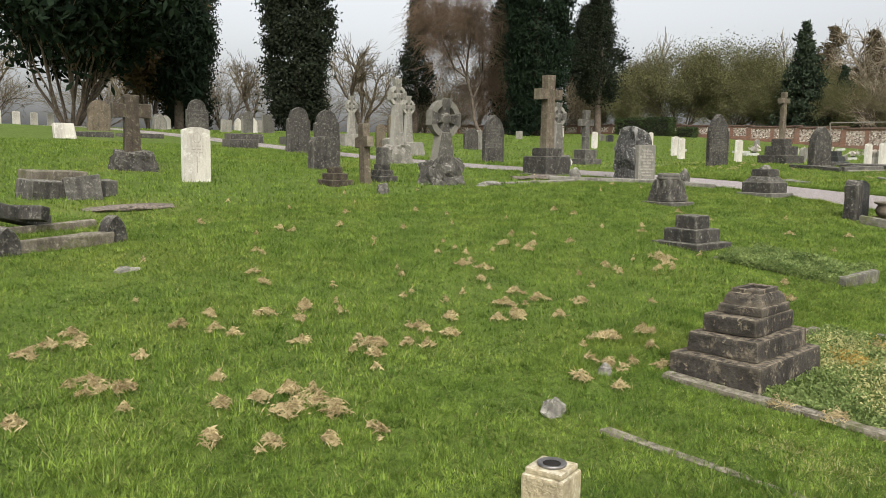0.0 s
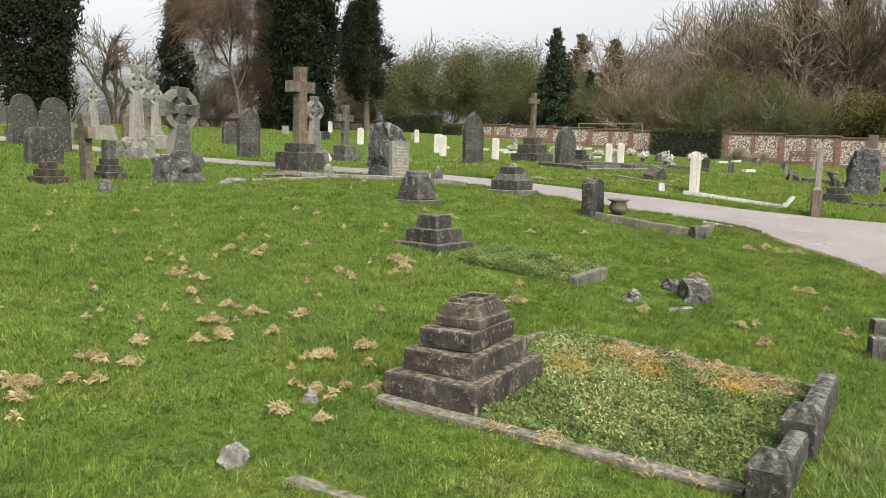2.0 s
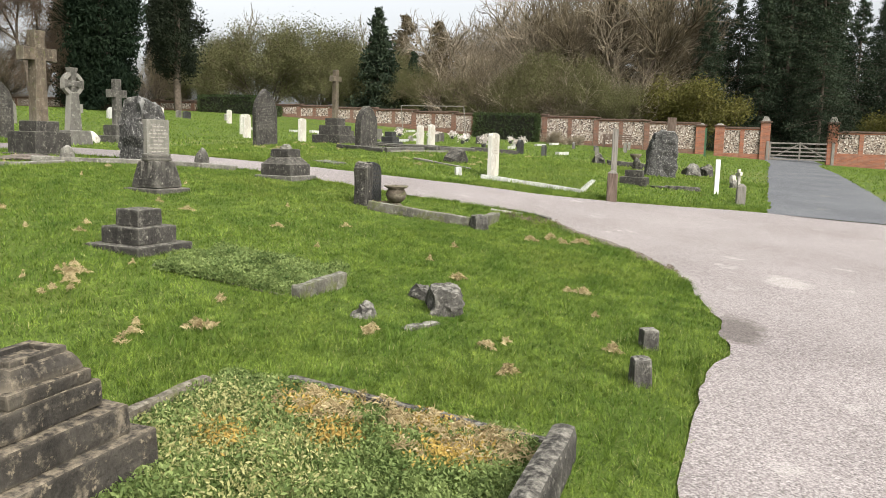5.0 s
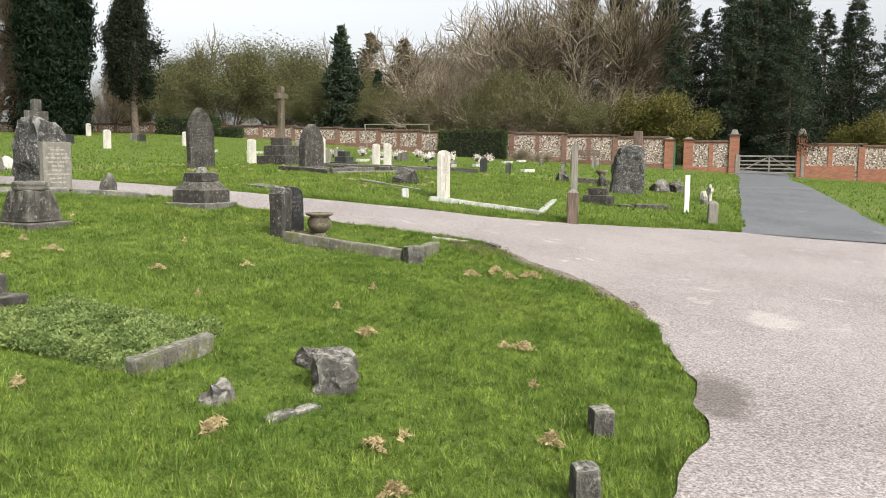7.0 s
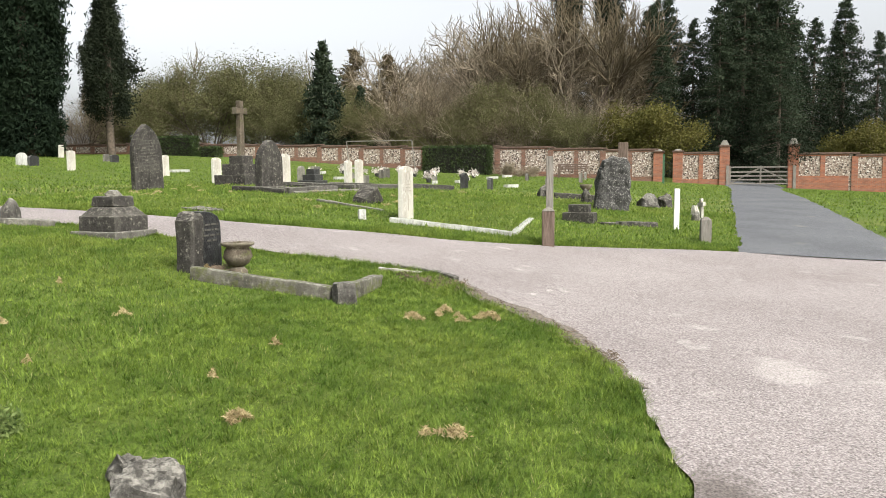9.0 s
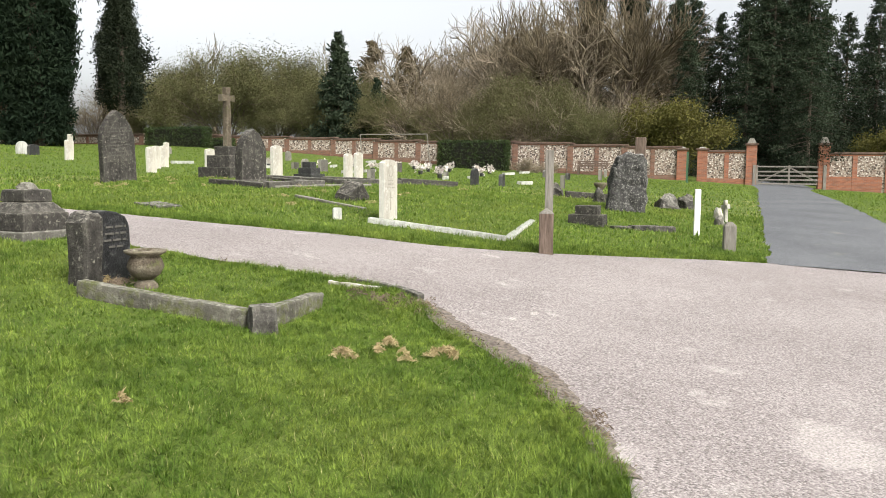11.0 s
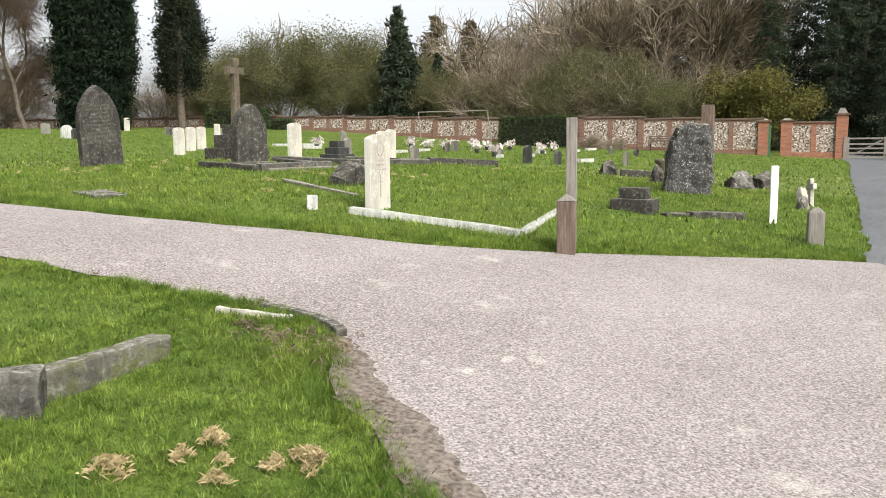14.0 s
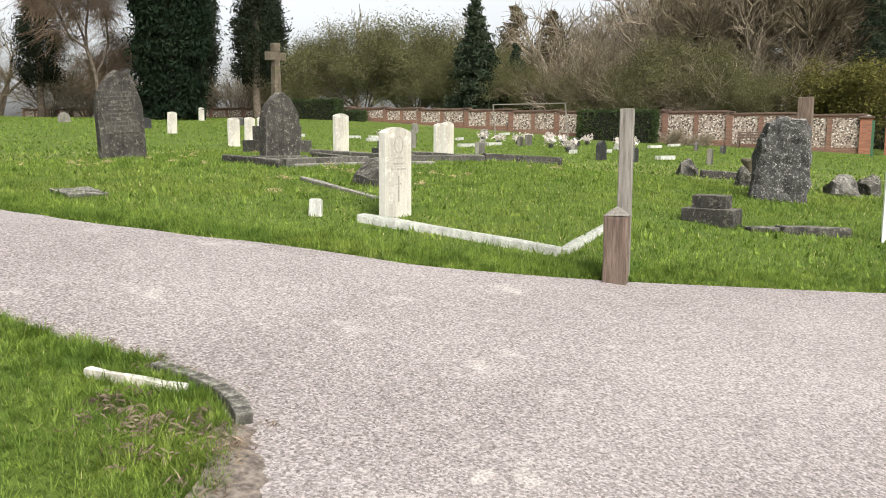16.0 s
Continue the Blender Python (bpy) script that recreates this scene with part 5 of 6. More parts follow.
def conifer(name, seed, height, radius, leaf, label, levels=36, size=0.11, bare=0.6):
    """Spruce-like tree: whorls of drooping sprays on a straight stem."""
    rng = np.random.default_rng(seed)
    t = new(name)
    tagged(t, label, "tree")
    pts, segs = [], [(0, 0, -0.3, 0, 0, height, height * 0.016, 0.02)]
    for k in range(levels):
        u = k / levels
        z = bare + u * (height - bare)
        reach = radius * (1 - u) ** 0.75 * (1 + 0.15 * math.sin(k * 2.3))
        for j in range(7):
            a = rng.uniform(0, 2 * math.pi)
            l = reach * rng.uniform(0.65, 1.12)
            dz = -0.22 * l + rng.normal() * 0.2
            end = np.array([l * math.cos(a), l * math.sin(a), z + dz])
            segs.append((0, 0, z, *end, 0.035, 0.012))
            n = int(36 + 90 * l / max(radius, 0.1))
            s = rng.uniform(0.2, 1, n) ** 0.7
            p = np.array([0, 0, z])[None] + (end - np.array([0, 0, z]))[None] * s[:, None]
            p = p + rng.normal(size=(n, 3)) * np.array([0.22, 0.22, 0.16]) * (0.5 + l / 3)
            pts.append(p)
    v, f = leaves(np.vstack(pts), size, rng, 1.5, 0.5)
    raw("crown", v, f, leaf, t)
    v, f = tubes(segs, 6)
    raw("trunk", v, f, BARK, t)
    return t


def plant(proto, x, y, rz=0, scale=1.0, first=False, label=""):
    """Sets the first tree of a kind, or a copy of it, on the ground."""
    m = pose(x, y, lie1(x, y), 0, 0, rz)
    if first:
        proto.matrix_world = m
        t = proto
    else:
        t = copy_thing(proto, m)
    t.scale = (scale, scale, scale)
    if label:
        t["label"] = label
    return t


ivy_shape = lambda u: (0.82 + 0.3 * math.sin(u * 3.0)) * (1 if u < 0.7 else 1 - ((u - 0.7) / 0.3) ** 1.6 * 0.75)
cypress_shape = lambda u: (0.78 + 0.25 * math.sin(min(1, u * 1.6) * 1.57)) * (1 if u < 0.55 else 1 - ((u - 0.55) / 0.45) ** 2 * 0.9)
# left-hand evergreens
t = column_tree("evergreen_tree", 3, 19, 2.15, IVY, BARK, "tall dark evergreen column with layered foliage", ivy_shape, 1000, 60, 0.14, 1.1, 0.8, 0.36, 0.5)
t_ever = t
plant(t, 38.3, 55.8, 0, 1.0, True)
plant(t, 29.6, 57.5, 120, 0.8)
t = column_tree("cypress_tree", 5, 24, 2.25, YEW, BARK, "huge dark columnar cypress with upright folds", cypress_shape, 1300, 60, 0.11, 1.6, -1.0, 0.3, 0.1, 0.4, 0.06)
plant(t, 48.8, 39.6, 0, 1.0, True)
t = column_tree("ivy_clad_tree", 7, 19, 1.25, IVY, BARK, "tall ivy-clad tree with an open ragged top", lambda u: (0.75 + 0.45 * math.sin(u * 9)) * (1.0 if u < 0.5 else 0.75), 620, 75, 0.10, 1.0, 0.2, 0.3, 2.6, 0.3, 0.3)
ivied = t
plant(t, 56.3, 39.3, 0, 1.0, True)
plant(t, 51.5, 56.0, 60, 0.95)
# many-stemmed yews
t = bare_tree("yew_tree", 11, 13, 0.34, RUST_TWIG, BARK, "many-stemmed dark yew with bare reddish lower stems", 3, 3, 0.34, 0.10, (YEW, 10, 0.22, 0.45), 13, 0.5)
plant(t, 17.0, 46.0, 0, 1.05, True)
t = bare_tree("yew_tree", 12, 10, 0.26, RUST_TWIG, BARK, "many-stemmed russet yew turning brown on one side", 3, 3, 0.36, 0.14, (RUSSET, 26, 0.15, 0.4), 7, 0.28)
plant(t, 25.0, 53.5, 0, 1.0, True)
t = column_tree("yew_tree", 13, 10.5, 1.7, YEW, BARK, "upright dark yew with dense fluted foliage", cypress_shape, 330, 40, 0.15, 2.0, -0.8, 0.34, 2.2)
plant(t, 26.8, 53.0, 0, 1.0, True)
# weeping birch
def weeping(seed, height):
    rng = np.random.default_rng(seed)
    t = new("birch_tree")
    tagged(t, "leafless weeping birch with rusty hanging twigs", "tree")
    segs = []
    grow(rng, (0, 0, -0.3), (0.02, 0.03, 1.0), height * 0.31, 0.17, 3, 0.75, 0.12, segs, 3)
    s = np.array(segs)
    thick = s[:, 8] >= 2
    v, f = tubes(s[thick][:, :8], 6)
    raw("trunk", v, f, BARK, t)
    tw = []
    for q in s[~thick]:
        tw.append(tuple(q[:8]))
        for j in range(18):
            p = q[3:6].copy()
            d = np.array([rng.normal() * 0.55, rng.normal() * 0.55, -0.25])
            for k in range(4):
                d = d + rng.normal(size=3) * 0.22
                d[2] -= 0.16
                e = p + d * rng.uniform(0.2, 0.5)
                if e[2] < 1.0:
                    break
                tw.append((*p, *e, 0.010, 0.008))
                p = e
    v, f = tubes(tw, 3)
    raw("twig_crown", v, f, RUST_TWIG, t)
    return t


plant(weeping(21, 17), 47.6, 44.2, 0, 1.0, True)

# bare trees in the wood
oak = bare_tree("oak_tree", 31, 16, 0.62, TWIG, BARK, "leafless spreading oak against the sky", 3, 4, 0.26, 0.03)
plant(oak, 53.0, 66.0, 0, 1.0, True)
ash = bare_tree("ash_tree", 32, 18, 0.55, TWIG, BARK, "tall leafless ash tree behind the wall", 3, 4, 0.29, 0.03)
plant(ash, 80, 35.0, 0, 0.72, True)
grey_tree = bare_tree("woodland_tree", 33, 17, 0.6, PALE_TWIG, PALE_BARK, "pale leafless woodland tree with fine twigs", 3, 4, 0.28, 0.03)
plant(grey_tree, 80, 22.0, 0, 1.0, True)
thicket = bare_tree("thorn_thicket", 34, 9, 0.6, TWIG, BARK, "tangled leafless thorn thicket behind the wall", 3, 3, 0.32, 0.0, None, 11, 0.6)
plant(thicket, 66, 17.0, 0, 1.0, True)
pale_thicket = bare_tree("thorn_thicket", 35, 8, 0.62, PALE_TWIG, PALE_BARK, "pale tangled thicket of bare stems", 3, 3, 0.32, -0.01, None, 11, 0.7)
plant(pale_thicket, 66, 9.5, 0, 1.0, True)
olive = bare_tree("budding_willow", 36, 10, 0.55, TWIG, BARK, "broad willow thicket in olive-green bud", 3, 3, 0.33, 0.05, (OLIVE, 15, 0.065, 0.42), 8, 0.6)
plant(olive, 68, 38.5, 0, 0.97, True)
rnd = random.Random(9)
for x, y, s in ((69, 33.5, 0.78), (67, 43.5, 0.85), (70, 47.5, 0.7), (67, 30, 0.6), (72, 36, 1.08), (72, 29, 0.8), (66, 24.5, 0.6), (65.5, 15.5, 0.55), (65, 10.2, 0.62), (64.5, 6.4, 0.55), (66, 12.5, 0.8), (66, 20, 0.5)):
    plant(olive, x, y, rnd.uniform(0, 360), s)
for x, y, s in ((86, 38, 0.72), (83, 27, 0.7), (92, 25, 0.92), (78, 12, 1.15), (84, 18, 1.0), (76, 17, 0.95), (90, 53.5, 0.93), (75, 6.5, 1.1), (82, 4, 1.15), (88, 12, 1.2), (90, 5, 1.2), (84, 9, 1.1), (93, 19, 1.15), (74, 15, 0.95), (79, 8, 1.1), (73, 11, 0.9), (86, 15.5, 1.15), (80, 19, 1.0), (78, 3, 1.0), (96, 9, 1.3), (97, 15, 1.3), (95, 23, 1.1), (71, 6.5, 0.85)):
    plant(ash, x, y, rnd.uniform(0, 360), s)
for x, y, s in ((74, 19, 0.85), (76, 11.5, 1.0), (82, 14, 1.05), (73, 22.5, 0.8), (84, 8, 1.0), (72, 14, 0.8), (77, 15, 1.0), (80, 11, 1.1), (86, 19, 1.0), (75, 9, 0.9), (90, 14, 1.2), (81, 17, 1.0), (78, 21, 0.85)):
    plant(grey_tree, x, y, rnd.uniform(0, 360), s)
for x, y, s in ((67, 21, 0.95), (68, 13.5, 0.95), (70, 18, 1.0), (66, 5.5, 0.6), (71, 9, 1.05), (69, 24, 0.8), (65, 12, 0.8), (70, 4, 1.0), (68, 51, 0.7)):
    plant(thicket, x, y, rnd.uniform(0, 360), s)
for x, y, s in ((68, 7.5, 1.1), (67, 15, 0.9), (70, 12, 1.1), (66, 19.5, 0.7), (71, 21.5, 1.0)):
    plant(pale_thicket, x, y, rnd.uniform(0, 360), s)
for x, y, s in ((60, 74, 0.9), (44, 72, 0.8), (34, 76, 0.9), (22, 80, 0.9), (66, 62, 0.9), (10, 74, 0.9), (0, 70, 0.9), (14, 66, 0.7)):
    plant(oak, x, y, rnd.uniform(0, 360), s)
# conifers
spruce = conifer("spruce_tree", 41, 20, 5.2, CONIFER, "tall dark spruce behind the wall")
plant(spruce, 72, -3.0, 0, 0.63, True)
for x, y, s in ((74, -7.2, 0.86), (70, -13.5, 0.55), (78, -1.2, 0.66), (80, -13, 0.76), (69, -19, 0.7), (76, -20, 0.9), (72, 1.2, 0.55), (82, -6, 1.1), (69, -7, 0.55), (72, -26, 0.9), (86, 2, 0.82), (66, -25, 0.7), (84, -9.5, 0.72), (82, 2.5, 0.75), (88, -4, 0.95), (90, -8, 0.9), (78, -10.5, 0.66), (90, -14, 0.72), (73, -4.8, 0.8), (74, -16, 0.6), (92, 1, 0.9), (76, -6, 0.95)):
    plant(spruce, x, y, rnd.uniform(0, 360), s)
small = conifer("young_conifer", 42, 9, 2.3, CONIFER, "young bluish conifer behind the wall", 22, 0.12)
plant(small, 64.5, 26.3, 0, 1.0, True)
plant(small, 66, 23.8, 70, 0.65)
larch = conifer("larch_tree", 43, 11, 4.2, RUSSET_GREEN, "brownish open conifer behind the wall", 20, 0.11, 1.5)
plant(larch, 80, 30.0, 0, 1.0, True)
plant(larch, 80, 26.6, 130, 0.95)
for x, y, s in ((84, 6.2, 0.95), (92, 11, 1.05)):
    plant(ivied, x, y, x * 31, s)
# yellow-green bush
yb = bare_tree("flowering_bush", 51, 7.2, 0.42, TWIG, BARK, "rounded yellow-green bush above the wall", 3, 3, 0.33, 0.02, (YELLOW, 12, 0.095, 0.35), 8, 0.38)
plant(yb, 65.0, 2.0, 0, 0.88, True)
plant(yb, 66, -12.8, 50, 0.75)


def hedge(x, y0, y1, depth, h, label):
    """A clipped hedge of many leaves round a core coloured as the shade inside."""
    rng = np.random.default_rng(int(y0 * 7))
    mid = (y0 + y1) / 2
    t = thing("hedge", x, mid, 0, label, "hedge")
    w = (y1 - y0) / 2
    n = int(2600 * (y1 - y0) * (depth + h) / 3)
    p = rng.uniform(-1, 1, (n, 3))
    k = rng.integers(0, 3, n)
    p[np.arange(n), k] = np.sign(p[np.arange(n), k]) * rng.uniform(0.9, 1.02, n)
    p = p * np.array([depth / 2, w, h / 2 + 0.1]) + np.array([0, 0, h / 2 - 0.1]) + rng.normal(size=(n, 3)) * 0.04
    v, f = leaves(p, 0.07, rng)
    raw("leaves", v, f, HEDGE, t)
    # near-black block: the shade between the leaves, put in as colour
    part("core", block(-depth / 2 + 0.08, depth / 2 - 0.08, -w + 0.08, w - 0.08, -0.3, h - 0.1, 0.1), INNER_SHADE, t)


# far left: dark evergreens and thickets that close the view
for x, y, s in ((60, 52, 0.75), (67, 56, 0.8), (72, 52, 0.7)):
    plant(t_ever, x, y, x * 7, s)
for x, y, s in ((55, 60, 0.9), (60, 64, 1.0), (48, 66, 0.9), (40, 70, 1.0), (64, 48, 0.8), (66, 68, 1.1), (30, 74, 1.0), (20, 72, 0.9), (53, 53, 0.6)):
    plant(thicket, x, y, x * 11, s)
dry = bare_tree("dry_shrub", 61, 1.5, 0.6, PALE_TWIG, PALE_BARK, "pale dry leafless shrub against the wall", 3, 3, 0.34, 0.0, None, 9, 0.6)
plant(dry, 57.6, 10.4, 0, 1.0, True)
plant(dry, 57.9, 9.2, 80, 0.8)
rng = np.random.default_rng(62)
ivy = thing("ivy_clump", 59.9, -6.9, 0, "tangle of ivy growing over a gate pier", "ivy")
v, f = leaves(rng.normal(size=(900, 3)) * np.array([0.35, 0.5, 0.5]) + np.array([0, 0, 2.3]), 0.08, rng)
raw("leaves", v, f, IVY, ivy)


hedge(58.3, 11.7, 16.2, 1.2, 1.75, "dark clipped hedge against the wall")
hedge(58.8, 34.0, 39.0, 1.0, 1.35, "dark clipped hedge against the wall")
hedge(58.9, 32.0, 33.5, 0.9, 0.7, "low dark bush against the wall")

# ---- grass, dead clippings and litter ----
SOLID = [(4.19, 1.84, 5.0, 2.36)]


def blades(name, label, n, spread, height, width, material, seed, keep, flat=0.55):
    """n tapering blades over an area; one object."""
    rng = np.random.default_rng(seed)
    x, y = spread(rng, n)
    ok = keep(x, y, rng)
    x, y = x[ok], y[ok]
    # clumps: a part of the blades gathers round tuft centres, so dark gaps open between
    cell = 0.055 if width < 0.01 else 0.12
    ci, cj = np.floor(x / cell), np.floor(y / cell)
    r1 = np.modf(np.abs(np.sin(ci * 12.9898 + cj * 78.233) * 43758.5453))[0]
    r2 = np.modf(np.abs(np.sin(ci * 39.346 + cj * 11.135) * 24634.6345))[0]
    r3 = np.modf(np.abs(np.sin(ci * 73.156 + cj * 52.235) * 31415.9265))[0]
    pull = rng.uniform(0, 0.75, len(x))
    tx, ty = (ci + 0.1 + 0.8 * r1) * cell, (cj + 0.1 + 0.8 * r2) * cell
    x2, y2 = x + (tx - x) * pull, y + (ty - y) * pull
    ok = keep(x2, y2, rng)
    x, y, r3, tx, ty = x2[ok], y2[ok], r3[ok], tx[ok], ty[ok]
    n = len(x)
    a = np.arctan2(y - ty, x - tx) + rng.normal(0, 0.9, n) + 0.6 * (r3 - 0.5)
    h = height * rng.uniform(0.5, 1.35, n) * (0.95 + 0.3 * wobble(x, y, 0.9, 2.0)) * (0.62 + 0.8 * r3)
    lean = rng.uniform(0.25, 1.0, n) * flat * 1.6
    dx, dy = np.cos(a), np.sin(a)
    w = width * rng.uniform(0.6, 1.3, n)
    z = lie(x, y) + hummocks(x, y) - 0.006
    px, py = -dy * w / 2, dx * w / 2
    v = np.empty((n, 3, 3))
    v[:, 0] = np.stack([x - px, y - py, z], -1)
    v[:, 1] = np.stack([x + px, y + py, z], -1)
    v[:, 2] = np.stack([x + dx * h * lean, y + dy * h * lean, z + h * np.maximum(0.25, 1.0 - 0.4 * lean)], -1)
    f = np.arange(3 * n).reshape(n, 3)
    return tagged(raw(name, v.reshape(-1, 3), f, material), label, "grass", kind="stuff")


def off_road(x, y):
    return ~(inside(LANE_EDGE, x, y) | inside(DRIVE_EDGE, x, y))


def off_solid(x, y):
    ok = np.ones(len(x), bool)
    for x0, y0, x1, y1 in SOLID:
        ok &= ~((x > x0) & (x < x1) & (y > y0) & (y < y1))
    return ok


PLOTS = [(4.2, 0.5, 6.05, 2.2), (7.55, 2.62, 8.4, 3.9)]


def off_plot(x, y, rng):
    ok = np.ones(len(x), bool)
    for x0, y0, x1, y1 in PLOTS:
        ok &= ~((x > x0) & (x < x1) & (y > y0) & (y < y1) & (rng.uniform(size=len(x)) < 0.88))
    return ok


def rect(x0, x1, y0, y1):
    return lambda rng, n: (rng.uniform(x0, x1, n), rng.uniform(y0, y1, n))


thin = lambda x, y, rng: off_road(x, y) & off_solid(x, y)
blades("grass", "short green spring grass, nearest the lane", 640000, rect(0.2, 13.7, -0.5, 3.05), 0.047, 0.0050, GRASS, 1, lambda x, y, rng: thin(x, y, rng) & off_plot(x, y, rng), 0.75)
blades("grass", "short green spring grass on the slope", 440000, rect(0.2, 14.2, 3.0, 9.0), 0.046, 0.0075, GRASS, 2, lambda x, y, rng: thin(x, y, rng) & off_plot(x, y, rng), 0.72)
blades("grass", "short green spring grass among the headstones", 130000, rect(-2, 17, 9.0, 22), 0.06, 0.017, GRASS, 3, thin, 0.5)
blades("grass", "short green spring grass beyond the lane", 230000, rect(15, 25, -2.0, 11), 0.055, 0.009, GRASS, 4, thin, 0.5)
blades("grass", "far green spring grass", 120000, rect(15, 58, -14, 45), 0.07, 0.045, GRASS, 5, thin, 0.5)
blades("dead_grass", "dead straw-coloured blades among the grass", 90000, rect(0.2, 13.7, -0.4, 9), 0.042, 0.0042, DULL_STRAW, 15, thin, 1.1)
blades("dead_grass", "dead straw-coloured blades beyond the lane", 45000, rect(15, 34, -2, 14), 0.05, 0.012, DULL_STRAW, 16, thin, 1.1)
# bare soil strip where wheels cut the bend
run = np.array([p for p in LANE_EDGE[:360] if 10.6 < p[0] < 13.5 and p[1] < 2.0])
away = np.stack([np.gradient(run[:, 1]), -np.gradient(run[:, 0])], -1)
away /= np.linalg.norm(away, axis=1)[:, None]
along = np.linspace(0, 1, len(run))
reach = (0.05 + 0.2 * np.sin(np.pi * along ** 1.6) + 0.035 * wobble(along * 30, along * 9, 1.0) + 0.03 * wobble(along * 110, along * 31, 1.0))[:, None]
rows_ = [run - away * 0.07, run + away * reach * 0.5, run + away * reach]
sv = np.stack([np.concatenate([q, (lie(q[:, 0], q[:, 1]) + h)[:, None]], 1) for q, h in zip(rows_, (0.02, 0.022, 0.011))], 1)
si = np.arange(sv.shape[0] * 3).reshape(-1, 3)
sf = np.stack([si[:-1, :-1], si[:-1, 1:], si[1:, 1:], si[1:, :-1]], -1).reshape(-1, 4)
tagged(smooth(raw("soil_strip", sv.reshape(-1, 3), sf, EARTH)), "bare damp soil strip along the bend of the lane", "soil", kind="structure")
# longer tufts along the lane
blades("grass", "longer green grass fringing the tarmac", 80000, lambda rng, n: (lambda k: (LANE_EDGE[k, 0] + rng.normal(size=n) * 0.14, LANE_EDGE[k, 1] + rng.normal(size=n) * 0.14))(rng.integers(100, 400, n)), 0.06, 0.006, GRASS, 6, lambda x, y, rng: off_road(x, y), 0.8)
blades("grass", "longer green grass fringing the far side of the tarmac", 60000, lambda rng, n: (lambda k: (LANE_EDGE[-1 - k, 0] + 0.05 + np.abs(rng.normal(size=n)) * 0.3, LANE_EDGE[-1 - k, 1] + 0.1 + rng.normal(size=n) * 0.2))(rng.integers(190, 420, n)), 0.075, 0.006, GRASS, 7, lambda x, y, rng: off_road(x, y), 0.7)
# rough cover on the graves
def leaf_cover(name, label, x, y, low, high, size, material, seed):
    """A mat of small leaves turned every way; one object."""
    rng = np.random.default_rng(seed)
    rise = rng.uniform(0, 1, len(x)) ** 1.3 * (0.65 + 0.45 * wobble(x, y, 6.0, seed))
    p = np.stack([x, y, lie(x, y) + hummocks(x, y) + low + (high - low) * np.clip(rise, 0, 1)], -1)
    v, f = leaves(p, size, rng, 1.1, -0.35)
    return tagged(raw(name, v, f, material), label, "weeds", kind="stuff")


def patches(rng, n, centres, sx, sy):
    c = np.array(centres)[rng.integers(0, len(centres), n)]
    return c[:, 0] + rng.normal(size=n) * sx, c[:, 1] + rng.normal(size=n) * sy


def on_plot(x, y):
    ok = (x > 4.22) & (x < 6.04) & (y > 0.52) & (y < 2.18) & off_solid(x, y)
    return x[ok], y[ok]


rng = np.random.default_rng(21)
leaf_cover("low_weeds", "low green weeds covering a kerbed grave", *on_plot(rng.uniform(4.2, 6.1, 60000), rng.uniform(0.5, 2.2, 60000)), 0.0, 0.055, 0.011, WEED, 21)
leaf_cover("low_weeds", "silvery dry stems among the grave weeds", *on_plot(*patches(rng, 5000, [(5.2, 1.9), (5.4, 1.5), (5.6, 1.9), (5.0, 1.4), (4.7, 1.2)], 0.16, 0.14)), 0.02, 0.06, 0.010, DULL_STRAW, 26)
leaf_cover("moss", "orange and yellow moss on a kerbed grave", *on_plot(*patches(rng, 2800, [(5.98, 1.55), (5.83, 1.62), (5.35, 1.75), (5.66, 0.88), (5.95, 1.05), (5.72, 0.8), (5.6, 1.35)], 0.09, 0.07)), 0.02, 0.06, 0.011, MOSSY, 22)
blades("moss", "yellow moss between two sunken kerbs", 2500, lambda rng, n: (3.6 + rng.normal(size=n) * 0.12, 1.3 + rng.normal(size=n) * 0.2), 0.03, 0.009, DULL_STRAW, 24, thin, 1.1)
leaf_cover("low_weeds", "pale green weeds covering a sunken grave", rng.uniform(7.5, 8.4, 36000), rng.uniform(2.6, 3.8, 36000), 0.02, 0.13, 0.012, WEED, 23)
blades("low_weeds", "silvery weeds at the foot of a kerb", 1500, lambda rng, n: (4.9 + rng.normal(size=n) * 0.25, 0.2 + rng.normal(size=n) * 0.08), 0.08, 0.007, WEED, 25, thin, 0.9)


def clippings(name, label, spots, strands, material, seed, size=0.09, lift=0.025):
    """Tangled heaps of dead grass; one object."""
    rng = np.random.default_rng(seed)
    pts, dirs = [], []
    for x, y, r in spots:
        k = int(strands * (r / size) ** 1.5)
        ox, oy = rng.normal(size=(2, 7)) * r * 0.6
        j = rng.integers(0, 7, k)
        px, py = x + ox[j] + rng.normal(size=k) * r * 0.28, y + oy[j] + rng.normal(size=k) * r * 0.28
        d2 = ((px - x) ** 2 + (py - y) ** 2) / (r * r)
        pz = lie(px, py) + hummocks(px, py) + lift + 0.045 * np.exp(-d2 * 1.2) * rng.uniform(0.1, 1.1, k)
        pts.append(np.stack([px, py, pz], -1))
    p = np.vstack(pts)
    n = len(p)
    a = rng.uniform(0, 2 * math.pi, n)
    d = np.stack([np.cos(a), np.sin(a), rng.normal(size=n) * 0.7], -1) * rng.uniform(0.006, 0.024, n)[:, None]
    w = np.stack([-np.sin(a), np.cos(a), np.zeros(n)], -1) * 0.0013
    v = np.stack([p - d, p + w + np.array([0, 0, 0.008]), p + d, p - w], 1).reshape(-1, 3)
    return tagged(raw(name, v, np.arange(4 * n).reshape(n, 4), material), label, "dead grass", kind="stuff")


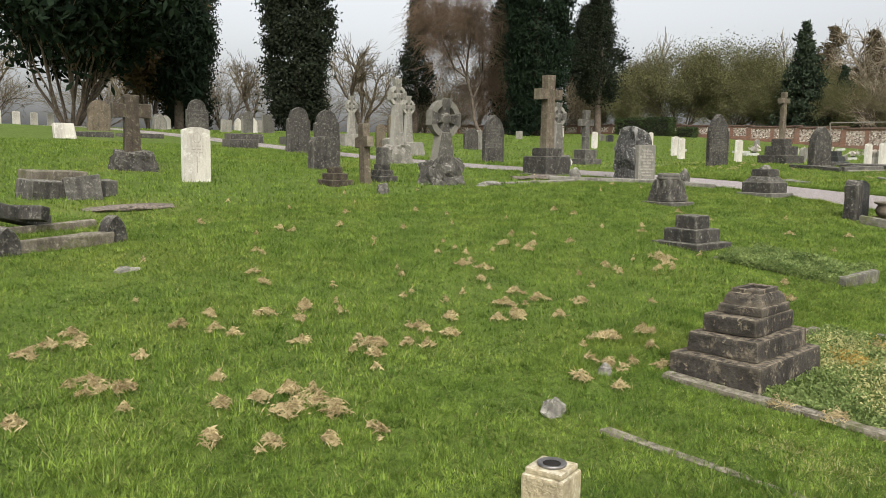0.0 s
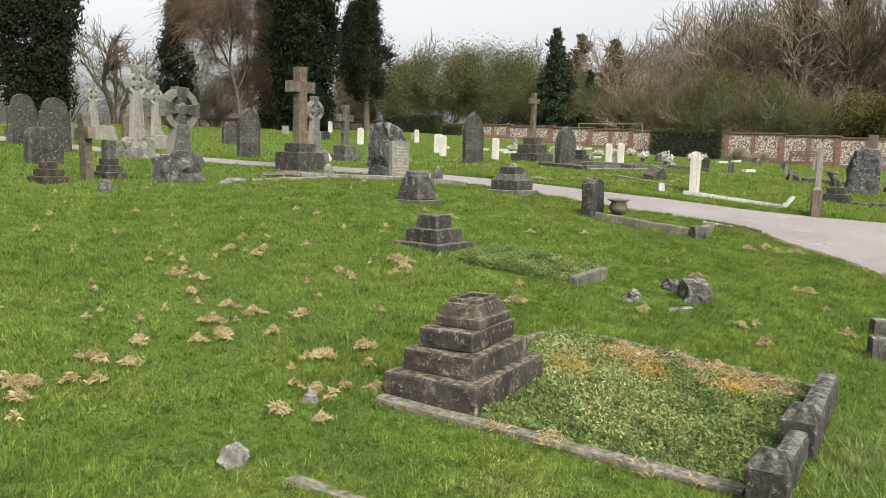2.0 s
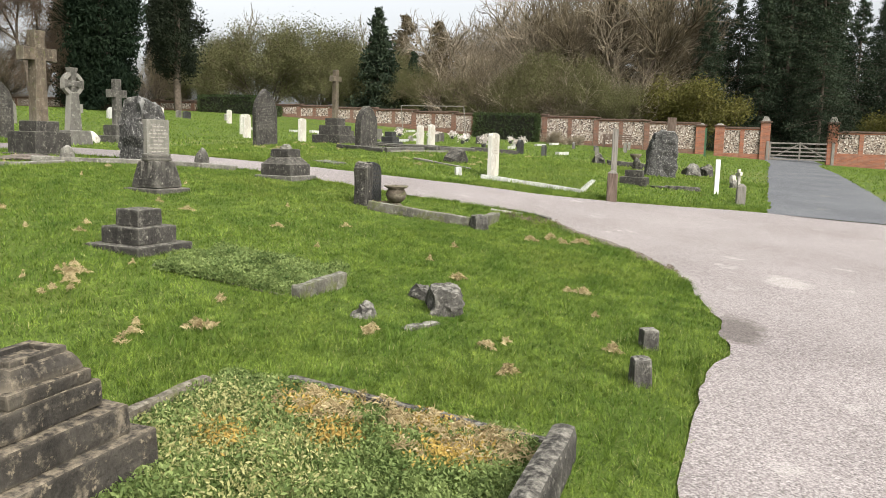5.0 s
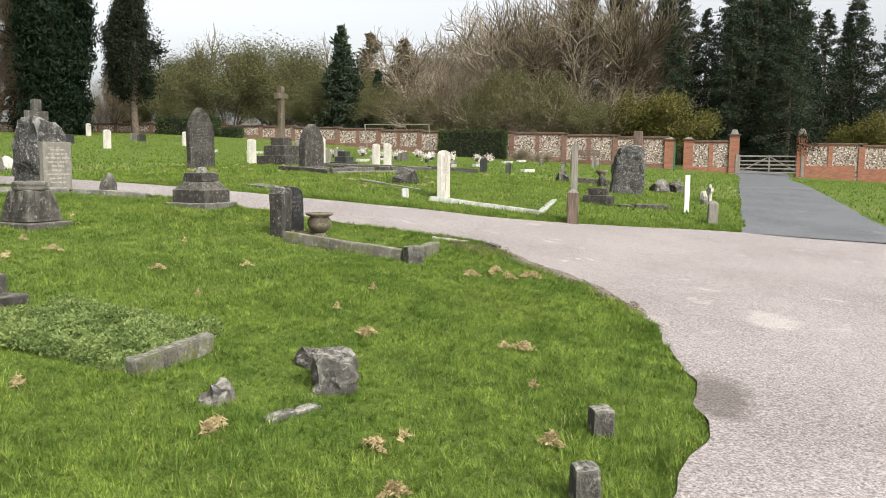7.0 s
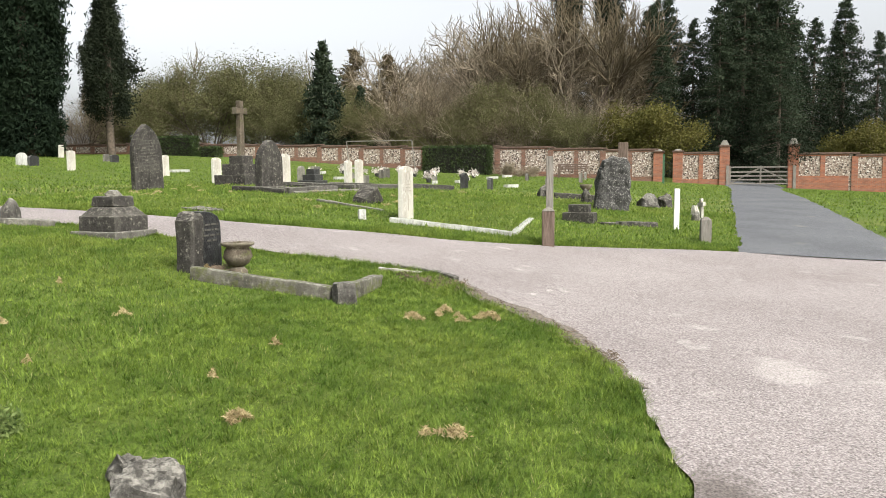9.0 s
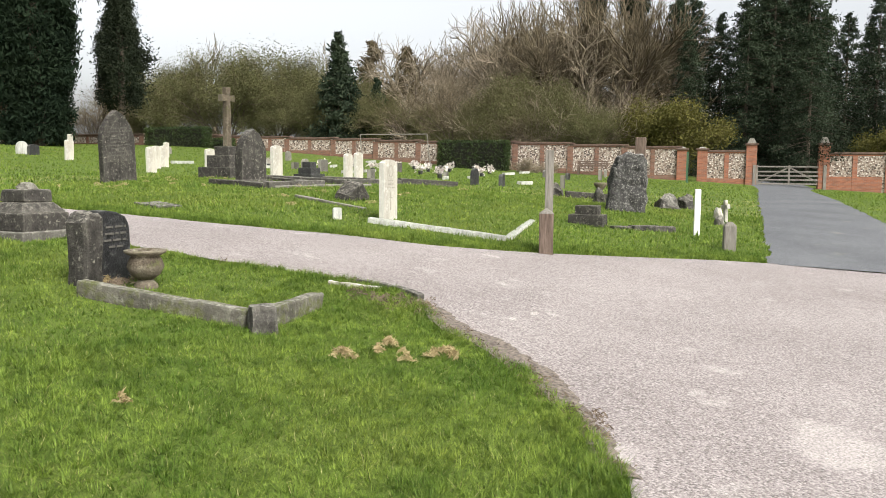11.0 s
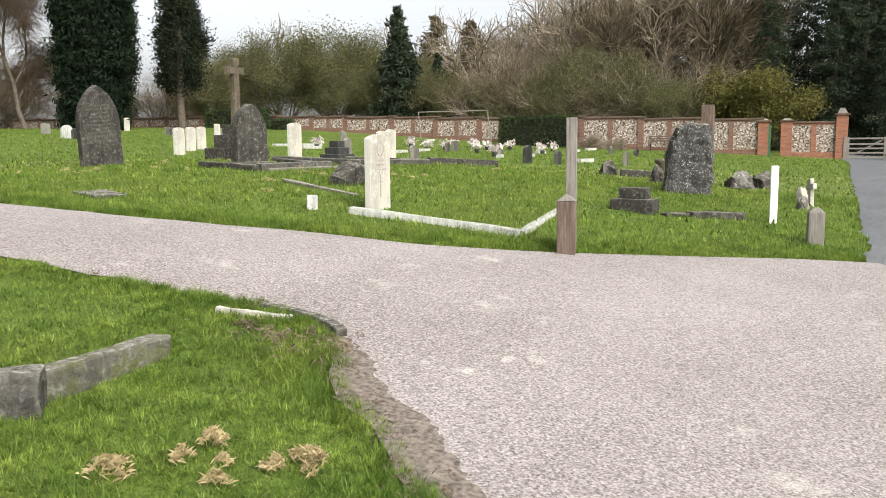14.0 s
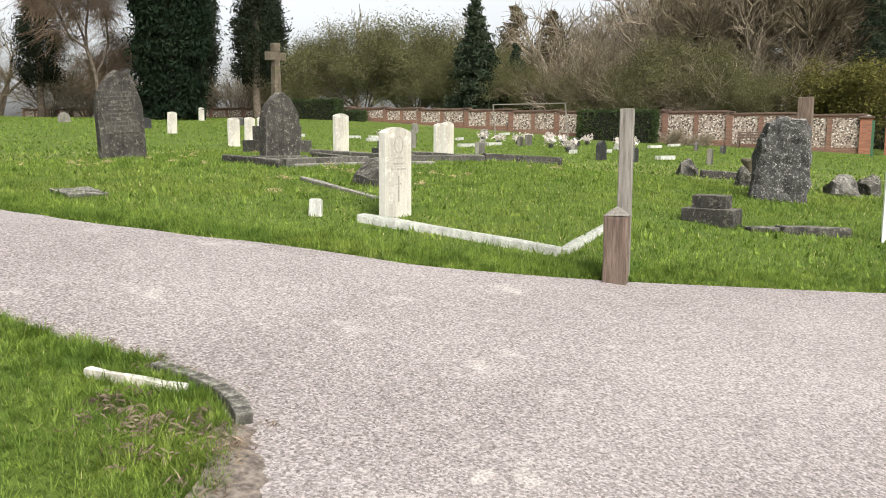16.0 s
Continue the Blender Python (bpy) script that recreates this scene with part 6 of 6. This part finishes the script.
HEAPS = [(1.41, 4.45), (1.69, 4.57), (1.48, 3.89), (1.6, 3.75), (2.45, 4.45), (2.89, 4.58), (3.24, 4.6), (2.01, 3.25), (2.03, 3.03), (2.25, 2.95), (1.99, 2.67), (2.23, 3.29), (1.62, 2.98),
         (3.1, 3.68), (1.04, 3.56), (5.2, 5.02), (6.28, 5.47), (7.05, 4.1), (4.73, 2.81), (4.42, 2.94), (3.62, 2.58), (4.34, 3.67), (4.83, 3.86), (3.53, 3.77), (3.04, 3.7), (3.94, 2.6)]
FEW = [(7.22, 1.14), (7.1, 1.85), (6.85, 0.91), (6.22, 2.93), (6.52, 2.73), (8.95, 1.86), (9.25, 0.87), (11.9, 1.67), (11.86, 1.35), (11.54, 1.83), (11.65, 1.46), (11.97, 1.3), (7.7, 0.42)]
rng = np.random.default_rng(77)
spots = []
for cx, cy in HEAPS:
    spots.append((cx, cy, rng.uniform(0.034, 0.062)))
    for k in range(rng.integers(1, 4)):
        spots.append((cx + rng.normal() * 0.17, cy + rng.normal() * 0.17, 0.02 + 0.035 * rng.uniform()))
for cx, cy in FEW:
    spots.append((cx, cy, rng.uniform(0.035, 0.065)))
    spots.append((cx + rng.normal() * 0.12, cy + rng.normal() * 0.12, 0.025))
for cx, cy, sx, sy, n in ((4.0, 4.0, 1.3, 0.9, 24), (6.5, 5.2, 1.6, 1.2, 26), (9.5, 6.5, 2.0, 1.5, 16), (9.0, 2.6, 1.6, 1.0, 12), (5.2, 7.5, 1.5, 1.5, 10), (7.0, 4.1, 0.3, 0.15, 10)):
    for k in range(n):
        spots.append((rng.normal() * sx + cx, rng.normal() * sy + cy, 0.015 + 0.03 * rng.uniform() ** 2))
spots = [s for s in spots if off_road(np.array([s[0]]), np.array([s[1]]))[0] and not (4.0 < s[0] < 6.2 and 0.4 < s[1] < 2.4)]
clippings("dead_grass_clippings", "scattered straw-coloured heaps of dead grass clippings", spots, 420, STRAW, 8)

# leaf litter and grit along the lane's inner edge
rng = np.random.default_rng(78)
edge_spots = []
for k in range(100, 330):
    ex, ey = LANE_EDGE[k]
    if rng.uniform() < (0.75 if 11.0 < ex < 13.4 else 0.2):
        edge_spots.append((ex + rng.normal() * 0.05, ey + rng.normal() * 0.05, rng.uniform(0.03, 0.08)))
clippings("leaf_litter", "brown leaf litter along the edge of the tarmac", edge_spots, 45, LITTER, 9, lift=0.0)
clippings("leaf_litter", "brown leaf litter over bare soil at the grass tip", [(13.2 + rng.normal() * 0.09, 2.2 + rng.normal() * 0.16, rng.uniform(0.04, 0.09)) for k in range(20)], 50, LITTER, 10, lift=0.015)
clippings("dead_flowers", "dried brown flowers at the foot of a headstone", [(12.15 + rng.normal() * 0.1, 3.88 + rng.normal() * 0.04, 0.06) for k in range(8)], 80, LITTER, 11)

clippings("dead_grass_clippings", "straw-coloured clippings caught along a sunken kerb", [(4.1 + rng.normal() * 0.05, rng.uniform(0.7, 1.8), 0.03) for k in range(12)], 120, STRAW, 12)
clippings("dead_grass_clippings", "straw-coloured clippings on a kerbed grave", [(5.86 + rng.normal() * 0.1, rng.uniform(0.6, 1.7), rng.uniform(0.04, 0.08)) for k in range(46)], 110, STRAW, 13)
clippings("dead_grass_clippings", "straw-coloured clippings strewn beyond the lane", [(rng.uniform(17, 25), rng.uniform(4, 10.5), rng.uniform(0.04, 0.1)) for k in range(40)], 60, STRAW, 14)
